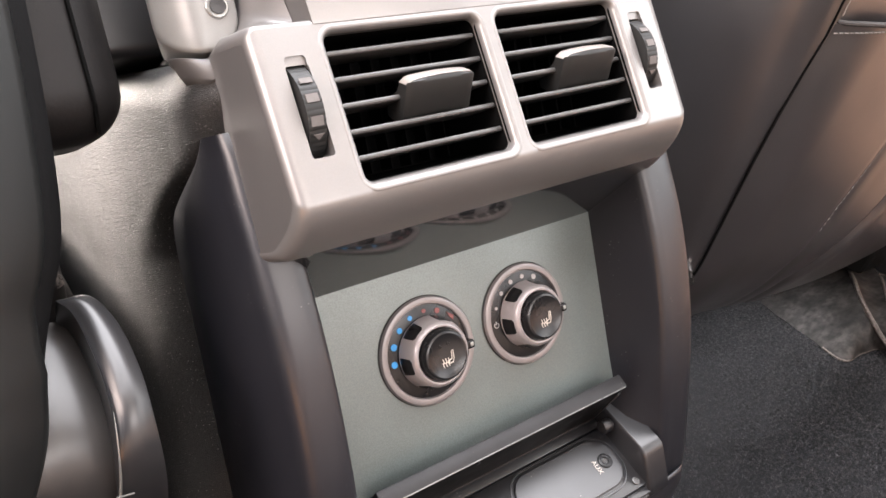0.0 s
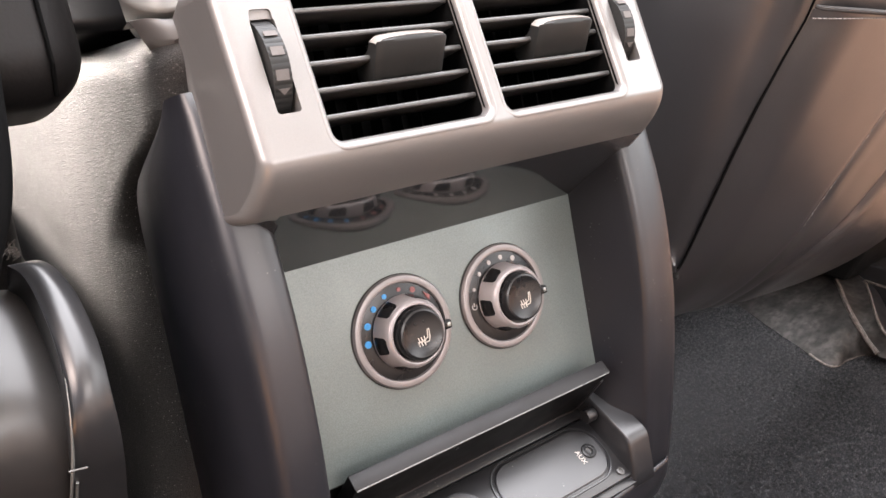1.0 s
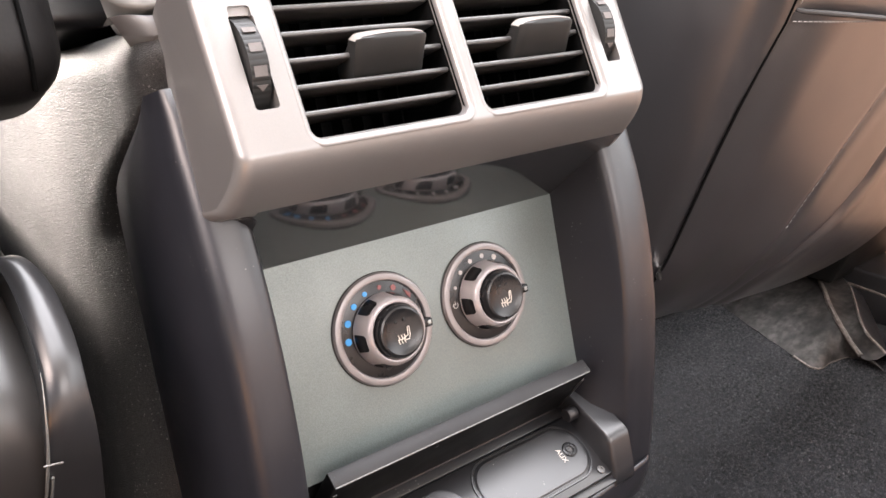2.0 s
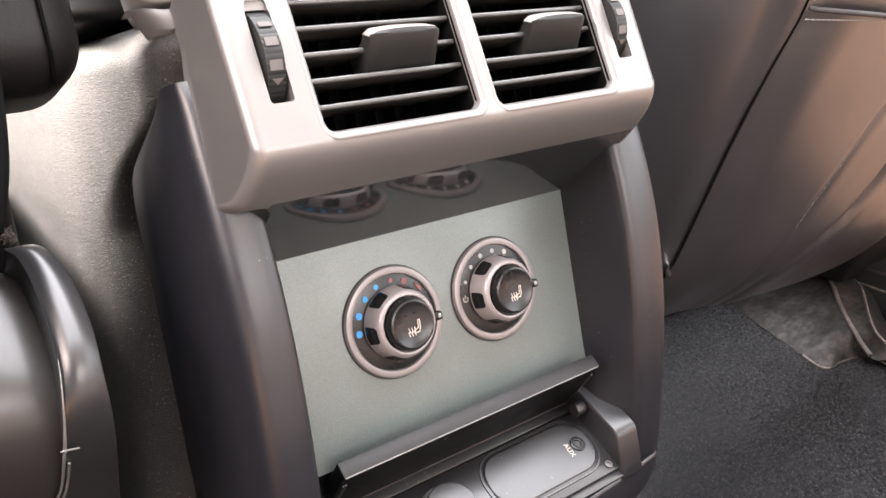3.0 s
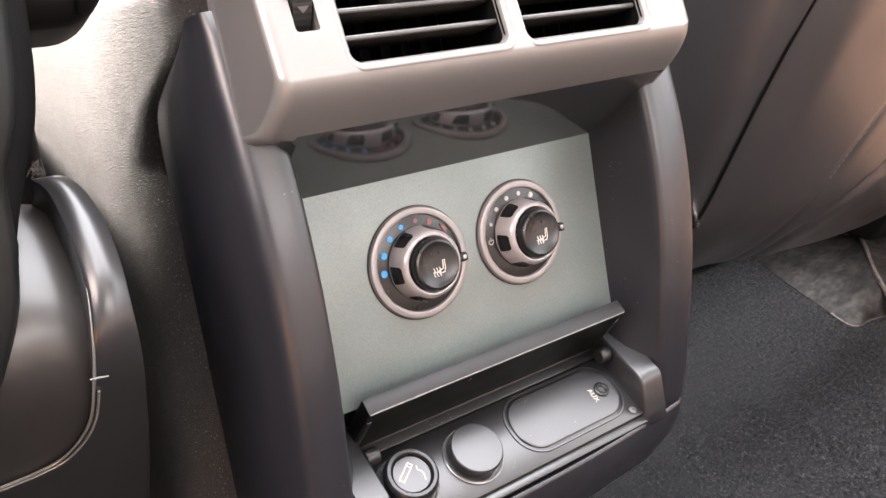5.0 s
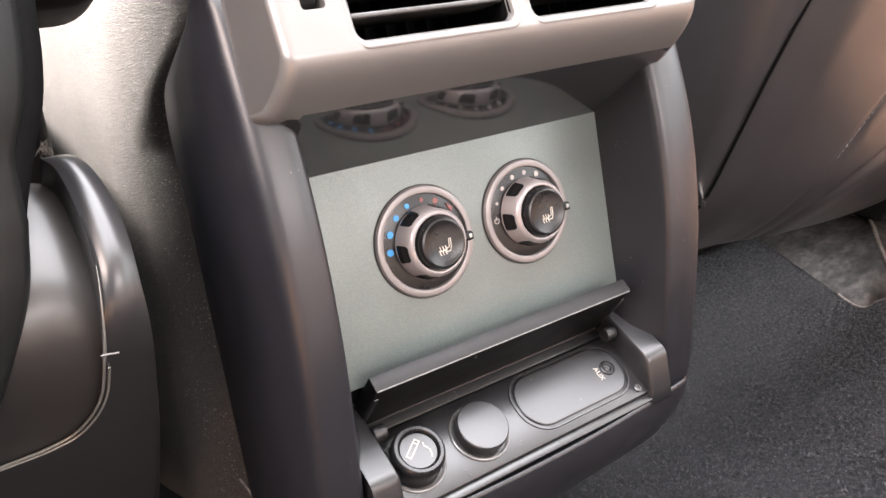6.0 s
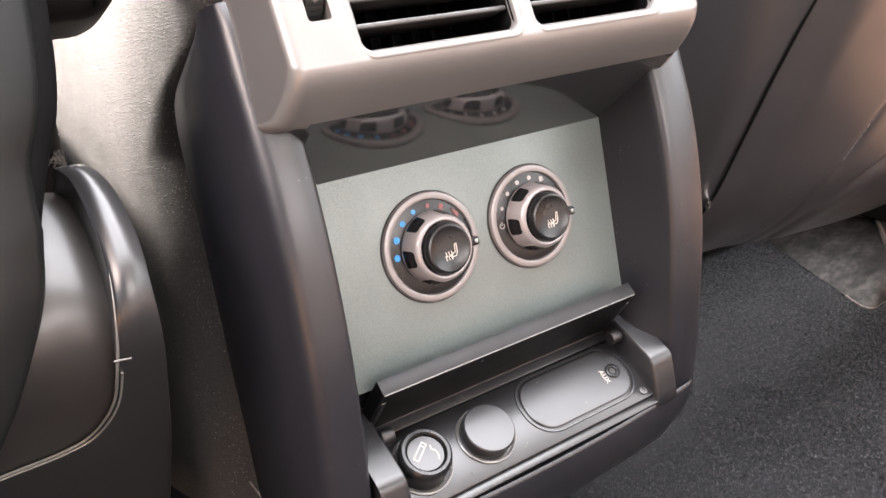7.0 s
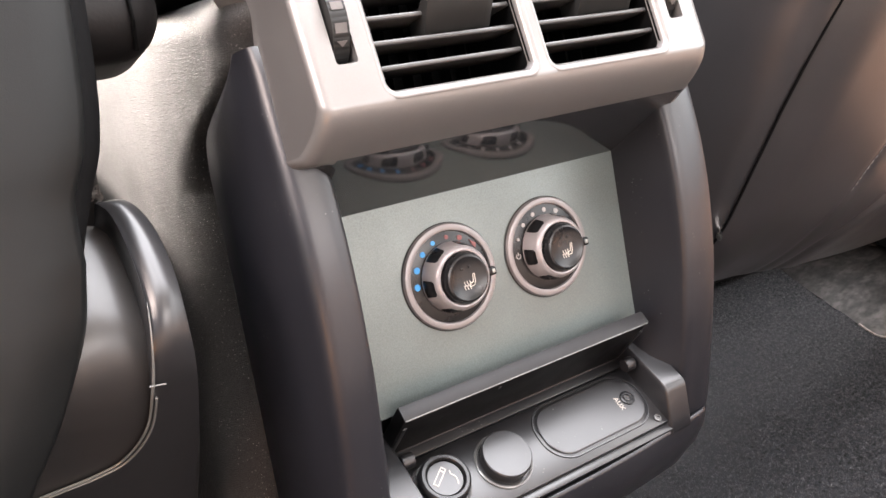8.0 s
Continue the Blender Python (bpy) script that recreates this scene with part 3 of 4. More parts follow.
def dial(cx, marks, label, power):
    d = thing("control_dial", (cx, 0, 0), label, "rotary knob", group="rear climate dials")
    c = (cx, 0, 0)
    part("bezel", lathe([(0.0248, 0.0), (0.0248, 0.0006), (0.0243, 0.001), (0.024, 0.0)], c, U, V, N), BLACK, d)
    part("ring", lathe([(0.0245, 0.0003), (0.0244, 0.0014), (0.0238, 0.0022), (0.0225, 0.0026), (0.0212, 0.0023), (0.0208, 0.0016), (0.0208, 0.0)], c, U, V, N, 96), RING, d, "satin silver ring")
    part("dial_face", lathe([(0.0209, 0.0012), (0.0165, 0.0021), (0.0, 0.0021)], c, U, V, N), BLACK_SATIN, d, "black dial face")
    side = [(0.0161, 0.0030), (0.0158, 0.0045), (0.0148, 0.0096)]
    knob = part("knob", lathe([(0.0154, 0.0018)] + side + [(0.0142, 0.0113), (0.0135, 0.0123), (0.0127, 0.0128), (0.0121, 0.0127), (0.0117, 0.0121), (0.0116, 0.0112), (0.0116, 0.008), (0.0, 0.008)], c, U, V, N, 96), SILVER_EDGE, d, "satin silver grip")
    part("button", lathe([(0.0112, 0.009), (0.0112, 0.0138), (0.0110, 0.0151), (0.0104, 0.0161), (0.0096, 0.0164), (0.0088, 0.0161), (0.0074, 0.0156), (0.004, 0.0152), (0.0, 0.0151)], c, U, V, N, 96), BLACK_SATIN, knob, "black push button")
    # dark inlays round the grip
    for k in range(6):
        mid = radians(186 + 60 * k)
        rows = []
        for j in range(9):
            p = j / 4 - 1
            h = 0.0069 + 0.0038 * p
            r = lerp(h, [q for _, q in side], [q for q, _ in side]) + (0.00024 if abs(p) < 0.95 else -0.0003)
            wide = (0.0041 - 0.0004 * p) * (1 - 0.3 * abs(p) ** 8) / r
            row = []
            for e in (-1, -0.92, -0.5, 0, 0.5, 0.92, 1):
                row.append(Vector(c) + U * (r - (0.0005 if abs(e) == 1 else 0)) * math.cos(mid + wide * e) + V * (r - (0.0005 if abs(e) == 1 else 0)) * math.sin(mid + wide * e) + N * h)
            rows.append(row)
        part("inlay", loft(rows), BLACK_GLOSS, knob)
    for ang, size, mat in marks:
        a = radians(ang)
        p = (cx + 0.0181 * math.cos(a), 0, 0.0181 * math.sin(a))
        part("mark", lathe([(size, 0.0014), (size, 0.00205), (0.0, 0.00205)], p, U, V, N, 20), mat, d)
    # pointer of the grip, a ribbed dark nub with a pale tip
    nub = part("nub", rounded_box((cx + 0.0142, -0.0096, -0.0036), (cx + 0.0194, -0.0042, 0.0004), 0.0009, 3), BLACK_GLOSS, knob)
    for k in range(3):
        part("rib", rounded_box((cx + 0.0188, -0.0094, -0.0032 + 0.0012 * k), (cx + 0.0196, -0.0046, -0.0027 + 0.0012 * k), 0.0002, 1), BLACK, nub)
    part("nub_tip", rounded_box((cx + 0.0168, -0.01, -0.0026), (cx + 0.0186, -0.0088, -0.0006), 0.0004, 2), RIM, nub)
    # heated seat symbol
    at = (cx + 0.0007, -0.0153, -0.0024)
    seat_lines = [[(0.0022, 0.0036), (0.0030, 0.0038), (0.0029, 0.0002), (0.0022, -0.0014), (-0.0004, -0.0016)], [(0.0022, 0.0036), (0.0018, 0.0002), (-0.0004, -0.0004)]]
    waves = [[(x0, -0.0026), (x0 - 0.0004, -0.0014), (x0 + 0.0002, -0.0004), (x0 - 0.0002, 0.0012)] for x0 in (-0.0026, -0.0012, 0.0002)]
    cross = [[(-0.0034, -0.0006), (0.0004, -0.0009)]]
    part("seat_symbol", flat_strokes(seat_lines + waves + cross, at, 0.00038), PRINT, knob, "pale heated seat symbol")
    for dx in (-0.0022, 0.002):
        part("lamp_lens", lathe([(0.0007, 0.0148), (0.0007, 0.0157), (0.0, 0.0158)], (cx + dx, 0, 0.0046), U, V, N, 14), BLACK_GLOSS, knob)
    if power:
        ring = [(0.0012 * math.cos(radians(a)), 0.0012 * math.sin(radians(a))) for a in range(125, 416, 15)]
        part("power_symbol", flat_strokes([ring, [(0, 0.0003), (0, 0.0019)]], (cx - 0.0181, -0.00165, -0.0004), 0.0004, 0.0004), WHITE, d)
    else:
        bm = bmesh.new()
        pts = [(0.0128, 0.0142), (0.0158, 0.0118), (0.0152, 0.0098), (0.0136, 0.0118)]
        bm.faces.new([bm.verts.new((cx + x, -0.0018, z)) for x, z in pts])
        part("wedge_mark", thicken(bm, 0.0004), RED, d)
    return d


dial(-0.0281, [(181, 0.0015, BLUE), (157, 0.0015, BLUE), (133, 0.0013, BLUE), (110, 0.0011, BLUE), (86, 0.001, RED), (64, 0.0013, RED)], "silver and black temperature dial with blue and red marks", False)
dial(0.0281, [(156, 0.0008, WHITE), (132, 0.0010, WHITE), (108, 0.0011, WHITE), (85, 0.0011, WHITE), (62, 0.0013, WHITE)], "silver and black fan dial with white marks", True)

# ---- tray with sockets ----
TR = CON @ Matrix.Translation((0, -0.003, -0.089)) @ Matrix.Rotation(radians(42.5), 4, "X")
TX, TY, TZ = Vector((1, 0, 0)), Vector((0, 1, 0)), Vector((0, 0, 1))
tray = thing("socket_tray", (0, 0, -0.1), "dark grey socket tray with its cover flap standing open", "tray")
part("tray_floor", rounded_box((-0.077, -0.0206, -0.003), (0.077, 0.0159, 0.0), 0.0006, 2), TRAY, tray, space=TR)
part("front_step", rounded_box((-0.077, -0.0246, -0.006), (0.077, -0.0203, -0.0022), 0.0006, 2), TRAY, tray, space=TR)
part("ledge", rounded_box((-0.0765, 0.0163, -0.003), (0.0765, 0.0275, 0.0009), 0.0006, 2), TRAY, tray, space=TR)


def frame_ring(x0, x1, z0, z1, r, w, h, space_z=0.0):
    """A flat raised band round a rounded rectangle."""
    out, inn = rounded_outline(x0, x1, z0, z1, r, 10), rounded_outline(x0 + w, x1 - w, z0 + w, z1 - w, r - w, 10)
    rows = [[(x, y, space_z) for x, y in out], [(x + (xi - x) * 0.2, y + (yi - y) * 0.2, space_z + h) for (x, y), (xi, yi) in zip(out, inn)],
            [(x + (xi - x) * 0.8, y + (yi - y) * 0.8, space_z + h) for (x, y), (xi, yi) in zip(out, inn)], [(x, y, space_z) for x, y in inn]]
    return loft(rows, close_u=True)


part("plate_rim", frame_ring(0.0, 0.0688, -0.0168, 0.0155, 0.0145, 0.0011, 0.0006), TRAY, tray, space=TR)
out = rounded_outline(0.0024, 0.0664, -0.0144, 0.0131, 0.0121, 10)
inn = rounded_outline(0.0029, 0.0659, -0.0139, 0.0126, 0.0116, 10)
part("aux_plate", loft([[(x, y, -0.0005) for x, y in out], [(x, y, 0.0007) for x, y in out], [(x, y, 0.001) for x, y in inn]], close_u=True, cap=True), TRAY, tray, "smooth grey socket plate", space=TR, sharp=25)
jack = part("jack", lathe([(0.004, 0.0008), (0.004, 0.0016), (0.0033, 0.0019), (0.0021, 0.0017), (0.0018, 0.0006), (0.0, 0.0006)], (0.0585, -0.0008, 0), TX, TY, TZ, 32), BLACK_GLOSS, tray, "black audio jack", space=TR)
part("contact", lathe([(0.0016, 0.0009), (0.0013, 0.0015), (0.001, 0.0009)], (0.0585, -0.0008, 0), TX, TY, TZ, 24), COLLAR, jack, space=TR)
curve = bpy.data.curves.new("aux_text", "FONT")
curve.body, curve.size, curve.extrude, curve.align_x, curve.align_y = "AUX", 0.0037, 0.0001, "CENTER", "CENTER"
text_ob = new("aux_text", curve)
me = bpy.data.meshes.new_from_object(text_ob.evaluated_get(bpy.context.evaluated_depsgraph_get()))
bpy.data.objects.remove(text_ob)
part_mesh("aux_text", me, PRINT, jack, "pale lettering", space=TR @ Matrix.Translation((0.0522, -0.0018, 0.0011)) @ Matrix.Rotation(radians(-90), 4, "Z"), smooth=False)
part("screw", lathe([(0.0021, 0.0), (0.0021, 0.0006), (0.0017, 0.0008), (0.001, 0.0007), (0.0009, 0.0003), (0.0, 0.0003)], (0.0668, -0.0168, 0), TX, TY, TZ, 24), SLAT, tray, space=TR)
for x, y in ((-0.0385, -0.0155), (-0.038, -0.018), (-0.043, 0.0135), (-0.009, -0.006)):
    part("pin_hole", lathe([(0.0004, 0.0), (0.0004, 0.0003), (0.0, 0.0003)], (x, y, 0), TX, TY, TZ, 8), BLACK, tray, space=TR)


def cheek(s):
    """Sloped end block of the tray: low at the back, high at the front, rounded over."""
    rows = []
    x_in, x_out = 0.0712, 0.0848
    for y, h in ((0.030, 0.0105), (0.02, 0.0122), (0.005, 0.0136), (-0.006, 0.0143), (-0.0088, 0.0142), (-0.0106, 0.0135), (-0.0122, 0.0121), (-0.0175, 0.0062), (-0.0224, 0.0008), (-0.026, -0.004)):
        e = 0.0012
        rows.append([(s * x, y, z) for x, z in ((x_in - 0.0006, -0.006), (x_in, max(h - 0.004, -0.005)), (x_in + 0.0004, h - e), (x_in + e, h - 0.0002), (x_in + 0.003, h), (x_out, h + 0.0005), (x_out, -0.006))])
    part("cheek", loft(rows, cap=True), TRAY, tray, space=TR, sharp=40)


cheek(-1)
cheek(1)
FL = CON @ Matrix.Translation((0, 0.013, -0.074)) @ Matrix.Rotation(radians(141), 4, "X")
flap = part("flap", rounded_box((-0.0728, -0.002, -0.0070), (0.0705, 0.0385, 0.0), 0.0005, 3), FLAP_SHADE, tray, "open cover flap", space=FL)
part("flap_edge", rounded_box((-0.0726, 0.038, -0.0068), (0.0703, 0.0389, -0.0002), 0.0003, 2), LIP, flap, space=FL)
# paler strip painted in as the glint along the flap's front edge
part("flap_glint", rounded_box((-0.0722, 0.0378, -0.0003), (0.0698, 0.0387, 0.0004), 0.0003, 2), COLLAR, flap, space=FL)
part("flap_catch", lathe([(0.0009, 0.0), (0.0009, 0.0006), (0.0, 0.0007)], (-0.022, 0.034, 0), TX, TY, TZ, 14), BLACK, flap, space=FL)
for s in (-1, 1):
    part("hinge", lathe([(0.0, -0.003), (0.0032, -0.003), (0.0036, -0.0024), (0.0036, 0.0024), (0.0032, 0.003), (0.0, 0.003)], (s * 0.0675 - 0.001, -0.0005, -0.0735), (0, 1, 0), (0, 0, 1), (1, 0, 0), 24), BLACK, tray, "black hinge pin")
    part("hinge_arm", rounded_box((s * 0.0705 - 0.0012, 0.001, -0.005), (s * 0.0705 + 0.0012, 0.03, 0.0005), 0.0005, 2), BLACK, tray, space=FL)
lighter = thing("cigarette_lighter", (-0.054, 0, -0.09), "black cigarette lighter with a pale cigarette symbol", "lighter")
LC = (-0.0572, -0.0022, 0)
part("collar", lathe([(0.0142, 0.0), (0.0142, 0.0008), (0.0136, 0.0011), (0.0128, 0.0008), (0.0126, 0.0)], LC, TX, TY, TZ), COLLAR, lighter, "worn grey metal collar", space=TR)
plug = part("plug", lathe([(0.0119, 0.0), (0.0119, 0.0066), (0.012, 0.0088), (0.0116, 0.0108), (0.0106, 0.0118), (0.0093, 0.0118), (0.0088, 0.0112), (0.0086, 0.01), (0.0086, 0.0096)], LC, TX, TY, TZ), BLACK_SATIN, lighter, "black knob", space=TR)
part("disc", lathe([(0.0082, 0.0094), (0.008, 0.0103), (0.0, 0.0105)], LC, TX, TY, TZ), TRAY, plug, "dark grey end disc", space=TR)
tube_lines = [[(-0.0036, -0.0052), (-0.0014, -0.0052)], [(-0.0036, 0.0038), (-0.0014, 0.0038)], [(-0.0036, -0.0055), (-0.0036, 0.0041)], [(-0.0014, -0.0055), (-0.0014, 0.0041)], [(-0.0036, 0.0022), (-0.0014, 0.0022)]]
smoke = [[(0.0002, 0.0042), (0.0014, 0.0028), (0.0028, 0.003), (0.0042, 0.0026), (0.0056, 0.0012), (0.0062, 0.0)]]
part("cigarette_symbol", flat_strokes(tube_lines + smoke, (0, 0, 0), 0.00042), PRINT, plug, "pale cigarette symbol", space=TR @ Matrix.Translation((LC[0], LC[1], 0.0104)) @ Matrix.Rotation(radians(-52), 4, "Z") @ Matrix.Rotation(radians(-90), 4, "X"))
cap = thing("power_socket", (-0.02, 0, -0.09), "covered power socket with a round dark grey cap", "socket")
SC = (-0.0226, -0.0026, 0)
part("collar", lathe([(0.0142, 0.0), (0.0142, 0.0008), (0.0136, 0.0011), (0.0128, 0.0008), (0.0126, 0.0)], SC, TX, TY, TZ), COLLAR, cap, "worn grey metal collar", space=TR)
part("neck", lathe([(0.0112, 0.0), (0.0112, 0.005)], SC, TX, TY, TZ), BLACK, cap, space=TR)
part("cap", lathe([(0.0116, 0.0038), (0.0121, 0.0042), (0.0121, 0.0068), (0.0116, 0.0074), (0.006, 0.0078), (0.0, 0.0079)], SC, TX, TY, TZ), TRAY, cap, "dark grey cap", space=TR)

# ---- rear end of the armrest, above the shoulder ----
arm = thing("armrest", (-0.06, 0.05, 0.135), "dark padded armrest with a round pivot cover", "armrest")
part("pad", rounded_box((-0.119, 0.062, 0.149), (0.112, 0.45, 0.24), 0.006, 5), BLACK, arm)


def pivot_cover():
    """A rounded plate, falling away towards its far side."""
    cx, cz = -0.097, 0.166
    out = rounded_outline(-0.1092, -0.0823, 0.1366, 0.1954, 0.0125, 10)
    rows = [[(-0.0823 + (x + 0.0823) * 0.6, 0.04, z) for x, z in out]]
    for f, d in ((1.0, 0.0016), (0.99, 0.0008), (0.97, 0.0002), (0.94, 0.0), (0.75, 0.0), (0.55, 0.0), (0.35, 0.0), (0.15, 0.0), (0.02, 0.0)):
        row = []
        for x, z in out:
            x, z = cx + (x - cx) * f, cz + (z - cz) * f
            row.append((x, -0.012 + d + 0.014 * max(0.0, (-0.0945 - x) / 0.0147) ** 2, z))
        rows.append(row)
    return loft(rows, close_u=True, cap=True)


part("pivot_cover", pivot_cover(), COVER, arm, "grey rounded pivot cover", sharp=40)
bolt = part("pivot_bolt", lathe([(0.0042, 0.011), (0.0042, 0.0125), (0.0038, 0.0129), (0.0029, 0.0127), (0.0025, 0.0122), (0.0023, 0.0116)], (-0.0897, 0, 0.1517), U, V, N, 32), RIM, arm, "dull hollow bolt")
part("bolt_socket", lathe([(0.003, 0.0128), (0.0012, 0.0129), (0.0, 0.0129)], (-0.0893, 0, 0.1521), U, V, N, 20), BLACK, bolt)
# the silver saddle that runs from the vent's side round the foot of the cover
high = smooth_curve([(-0.0797, -0.0105, 0.185), (-0.0800, -0.0105, 0.168), (-0.0808, -0.0105, 0.1525), (-0.0822, -0.0105, 0.1468), (-0.0846, -0.0105, 0.1425), (-0.0882, -0.0105, 0.1378), (-0.0930, -0.0105, 0.1350), (-0.098, -0.0103, 0.1348), (-0.1012, -0.0085, 0.1356), (-0.1045, -0.0045, 0.1368), (-0.1075, 0.003, 0.138)], 60)
low = smooth_curve([(-0.0722, -0.03, 0.185), (-0.0722, -0.03, 0.168), (-0.0722, -0.03, 0.150), (-0.0726, -0.034, 0.1385), (-0.082, -0.04, 0.1365), (-0.0918, -0.036, 0.134), (-0.0955, -0.027, 0.1285), (-0.0975, -0.018, 0.1265), (-0.1, -0.0115, 0.127), (-0.102, -0.004, 0.129), (-0.104, 0.004, 0.131)], 60)
rows = []
for a, b in zip(high, low):
    d = (b - a).length
    rows.append([a + Vector((0.001, 0.014, 0.0)), a + Vector((0, 0.001, 0))] + [a.lerp(b, f) + Vector((-0.1, -0.5, 0.3)) * d * 0.1 * math.sin(math.pi * f) for f in (0.05, 0.2, 0.35, 0.5, 0.65, 0.8, 0.92, 1)] + [b + Vector((0.005, 0.008, -0.004))])
part("saddle", loft(rows), SILVER, arm, "satin silver saddle under the cover", sharp=60)

# ---- front seat on the right ----
seat = thing("front_seat", (0.45, 0.3, -0.22), "black leather front seat back with a stitched map pocket", "car seat", space=W0)


def seat_face(x, z):
    """How far back the seat's rear face stands, across and up."""
    base = 0.047 - 0.335 * (z - 0.213)
    low = 0.178 - 0.13 * max(0.0, x - 0.3)
    base += 2.0 * max(0.0, z - 0.4) ** 2
    base += 0.0 if z > low + 0.05 else 4.5 * (low + 0.05 - z) ** 2
    return base - 0.014 * math.sin(math.pi * min(1, max(0, (x - 0.24) / 0.42))) + 0.0035 * math.sin(9 * x + 11 * z) * min(1, max(0, (x - 0.26) / 0.1))


rows = []
for k in range(49):
    s = k / 48
    row = []
    for x, dy in ((0.195, 0.25), (0.2, 0.16), (0.203, 0.1), (0.206, 0.06), (0.211, 0.03), (0.2175, 0.012), (0.2245, 0.003), (0.2325, 0.0)):
        z = 0.13 + 0.572 * s ** 1.15
        row.append((x, seat_face(0.235, z) + dy, z))
    for i in range(1, 33):
        wide = min(0.43, 0.352 + 0.4 * max(0.0, 0.572 * s ** 1.15 - 0.042))
        x = 0.2325 + wide * i / 32
        z = 0.13 - 0.13 * max(0.0, x - 0.3) * (1 - s) + 0.572 * s ** 1.15
        row.append((x, seat_face(x, z), z))
    row += [(row[-1][0] + 0.012, row[-1][1] + 0.03, row[-1][2]), (row[-1][0] + 0.017, row[-1][1] + 0.25, row[-1][2])]
    rows.append(row)
part("backrest", loft(rows), LEATHER, seat, space=W0, sharp=70)
part("seat_base", rounded_box((0.26, 0.25, 0.0), (0.68, 0.75, 0.24), 0.02, 3), DUCT, seat, space=W0)


def edge_x(z):
    """The seam between the seat's side and the pocket, up the seat."""
    return lerp(z, [0.2, 0.3, 0.33, 0.355, 0.38, 0.4], [0.2292, 0.2305, 0.2325, 0.236, 0.2412, 0.2405])


# cord in near-black, painting the shade of the fold beside the pocket
part("piping", tube([Vector((edge_x(z) - 0.001, seat_face(0.2276, z) - 0.0004, z)) for z in np.linspace(0.18, 0.6, 60)], 0.0009, 8), GAP, seat, "near-black cord drawn as the shaded seam fold", space=W0)
# map pocket: a second skin with a hemmed top, a stitched seam and a deep crease
def seam_x(z):
    return lerp(z, [0.19, 0.245, 0.297, 0.339, 0.39], [0.326, 0.343, 0.365, 0.383, 0.405])


def crease_x(z):
    return lerp(z, [0.17, 0.182, 0.201, 0.2235, 0.249, 0.286, 0.39], [0.35, 0.36, 0.378, 0.407, 0.427, 0.439, 0.455])


def pocket_lift(x, z):
    """Folds of the pocket's leather, outward of the seat's face."""
    d1, d2 = x - seam_x(z), x - crease_x(z)
    e = min(1.0, max(0.0, (x - edge_x(z)) / (0.035 + 0.06 * max(0.0, z - 0.2))))
    out = -0.003 + 0.0115 * e * (2 - e)
    out -= 0.0014 * math.exp(-(d1 / 0.003) ** 2) - 0.0006 * math.exp(-((d1 - 0.012) / 0.01) ** 2)
    out -= 0.0028 * math.exp(-(d2 / 0.004) ** 2) - 0.002 * math.exp(-((d2 - 0.018) / 0.016) ** 2)
    return out + 0.0015 * math.sin(25 * x + 8 * z) * max(0.0, z - 0.2) * 5


rows = []
for k in range(53):
    s = k / 52
    row = []
    for i in range(111):
        x = edge_x(0.143 + 0.243 * s) + min(0.41, 0.338 + 0.4 * 0.21 * s) * (i / 110) ** 1.3
        z = 0.143 - 0.12 * max(0.0, x - 0.3) + (0.386 - 0.143 + 0.12 * max(0.0, x - 0.3) - 0.1 * (x - 0.242)) * s
        row.append((x, seat_face(x, z) - pocket_lift(x, z), z))
    rows.append(row)
pocket = part("map_pocket", thicken(loft(rows), 0.0016), LEATHER, seat, "black leather map pocket", space=W0, sharp=70)
part("hem", tube([Vector((x, seat_face(x, 0.386) - pocket_lift(x, 0.386) + 0.0006 - 0.001 * min(1.0, (x - 0.242) / 0.006), 0.386 - 0.1 * (x - 0.242) + 0.004 * max(0.0, 1 - (x - 0.242) / 0.006) ** 2)) for x in np.linspace(0.242, 0.6, 90)], 0.0016, 10), HEM, pocket, "pale worn hem edge", space=W0)


def stitches(name, points, step, length, r, label):
    """A row of thread stitches along a line."""
    bm = bmesh.new()
    total, here = [0.0], 0.0
    for a, b in zip(points, points[1:]):
        here += (b - a).length
        total.append(here)
    pos = 0.0
    while pos + length < here:
        ends = []
        for q in (pos, pos + length):
            i = min(max(int(np.searchsorted(total, q)) - 1, 0), len(points) - 2)
            ends.append(points[i].lerp(points[i + 1], (q - total[i]) / max(total[i + 1] - total[i], 1e-9)))
        mid = (ends[0] + ends[1]) / 2 + Vector((0, -r * 0.7, 0))
        piece = tube([ends[0], mid, ends[1]], r, 5)
        me = bpy.data.meshes.new("tmp")
        piece.to_mesh(me)
        piece.free()
        bm.from_mesh(me)
        bpy.data.meshes.remove(me)
        pos += step
    return part(name, bm, THREAD, pocket, label, space=W0)


def pocket_point(x, z, lift):
    return Vector((x, seat_face(x, z) - lift, z))


stitches("hem_stitch", [pocket_point(x, 0.3797 - 0.05 * (x - 0.25), pocket_lift(x, 0.378) + 0.002) for x in np.linspace(0.2445, 0.55, 80)], 0.0034, 0.0024, 0.00045, "grey hem stitching")
stitches("seam_stitch", [pocket_point(seam_x(z) + 0.001, z, pocket_lift(seam_x(z), z) + 0.0021) for z in np.linspace(0.225, 0.345, 30)], 0.0046, 0.0028, 0.0003, "grey seam stitching")
stitches("upper_stitch", [pocket_point(edge_x(z) + 0.0042, z, 0.0008) for z in np.linspace(0.39, 0.45, 30)], 0.0034, 0.0024, 0.00045, "grey upper stitching")
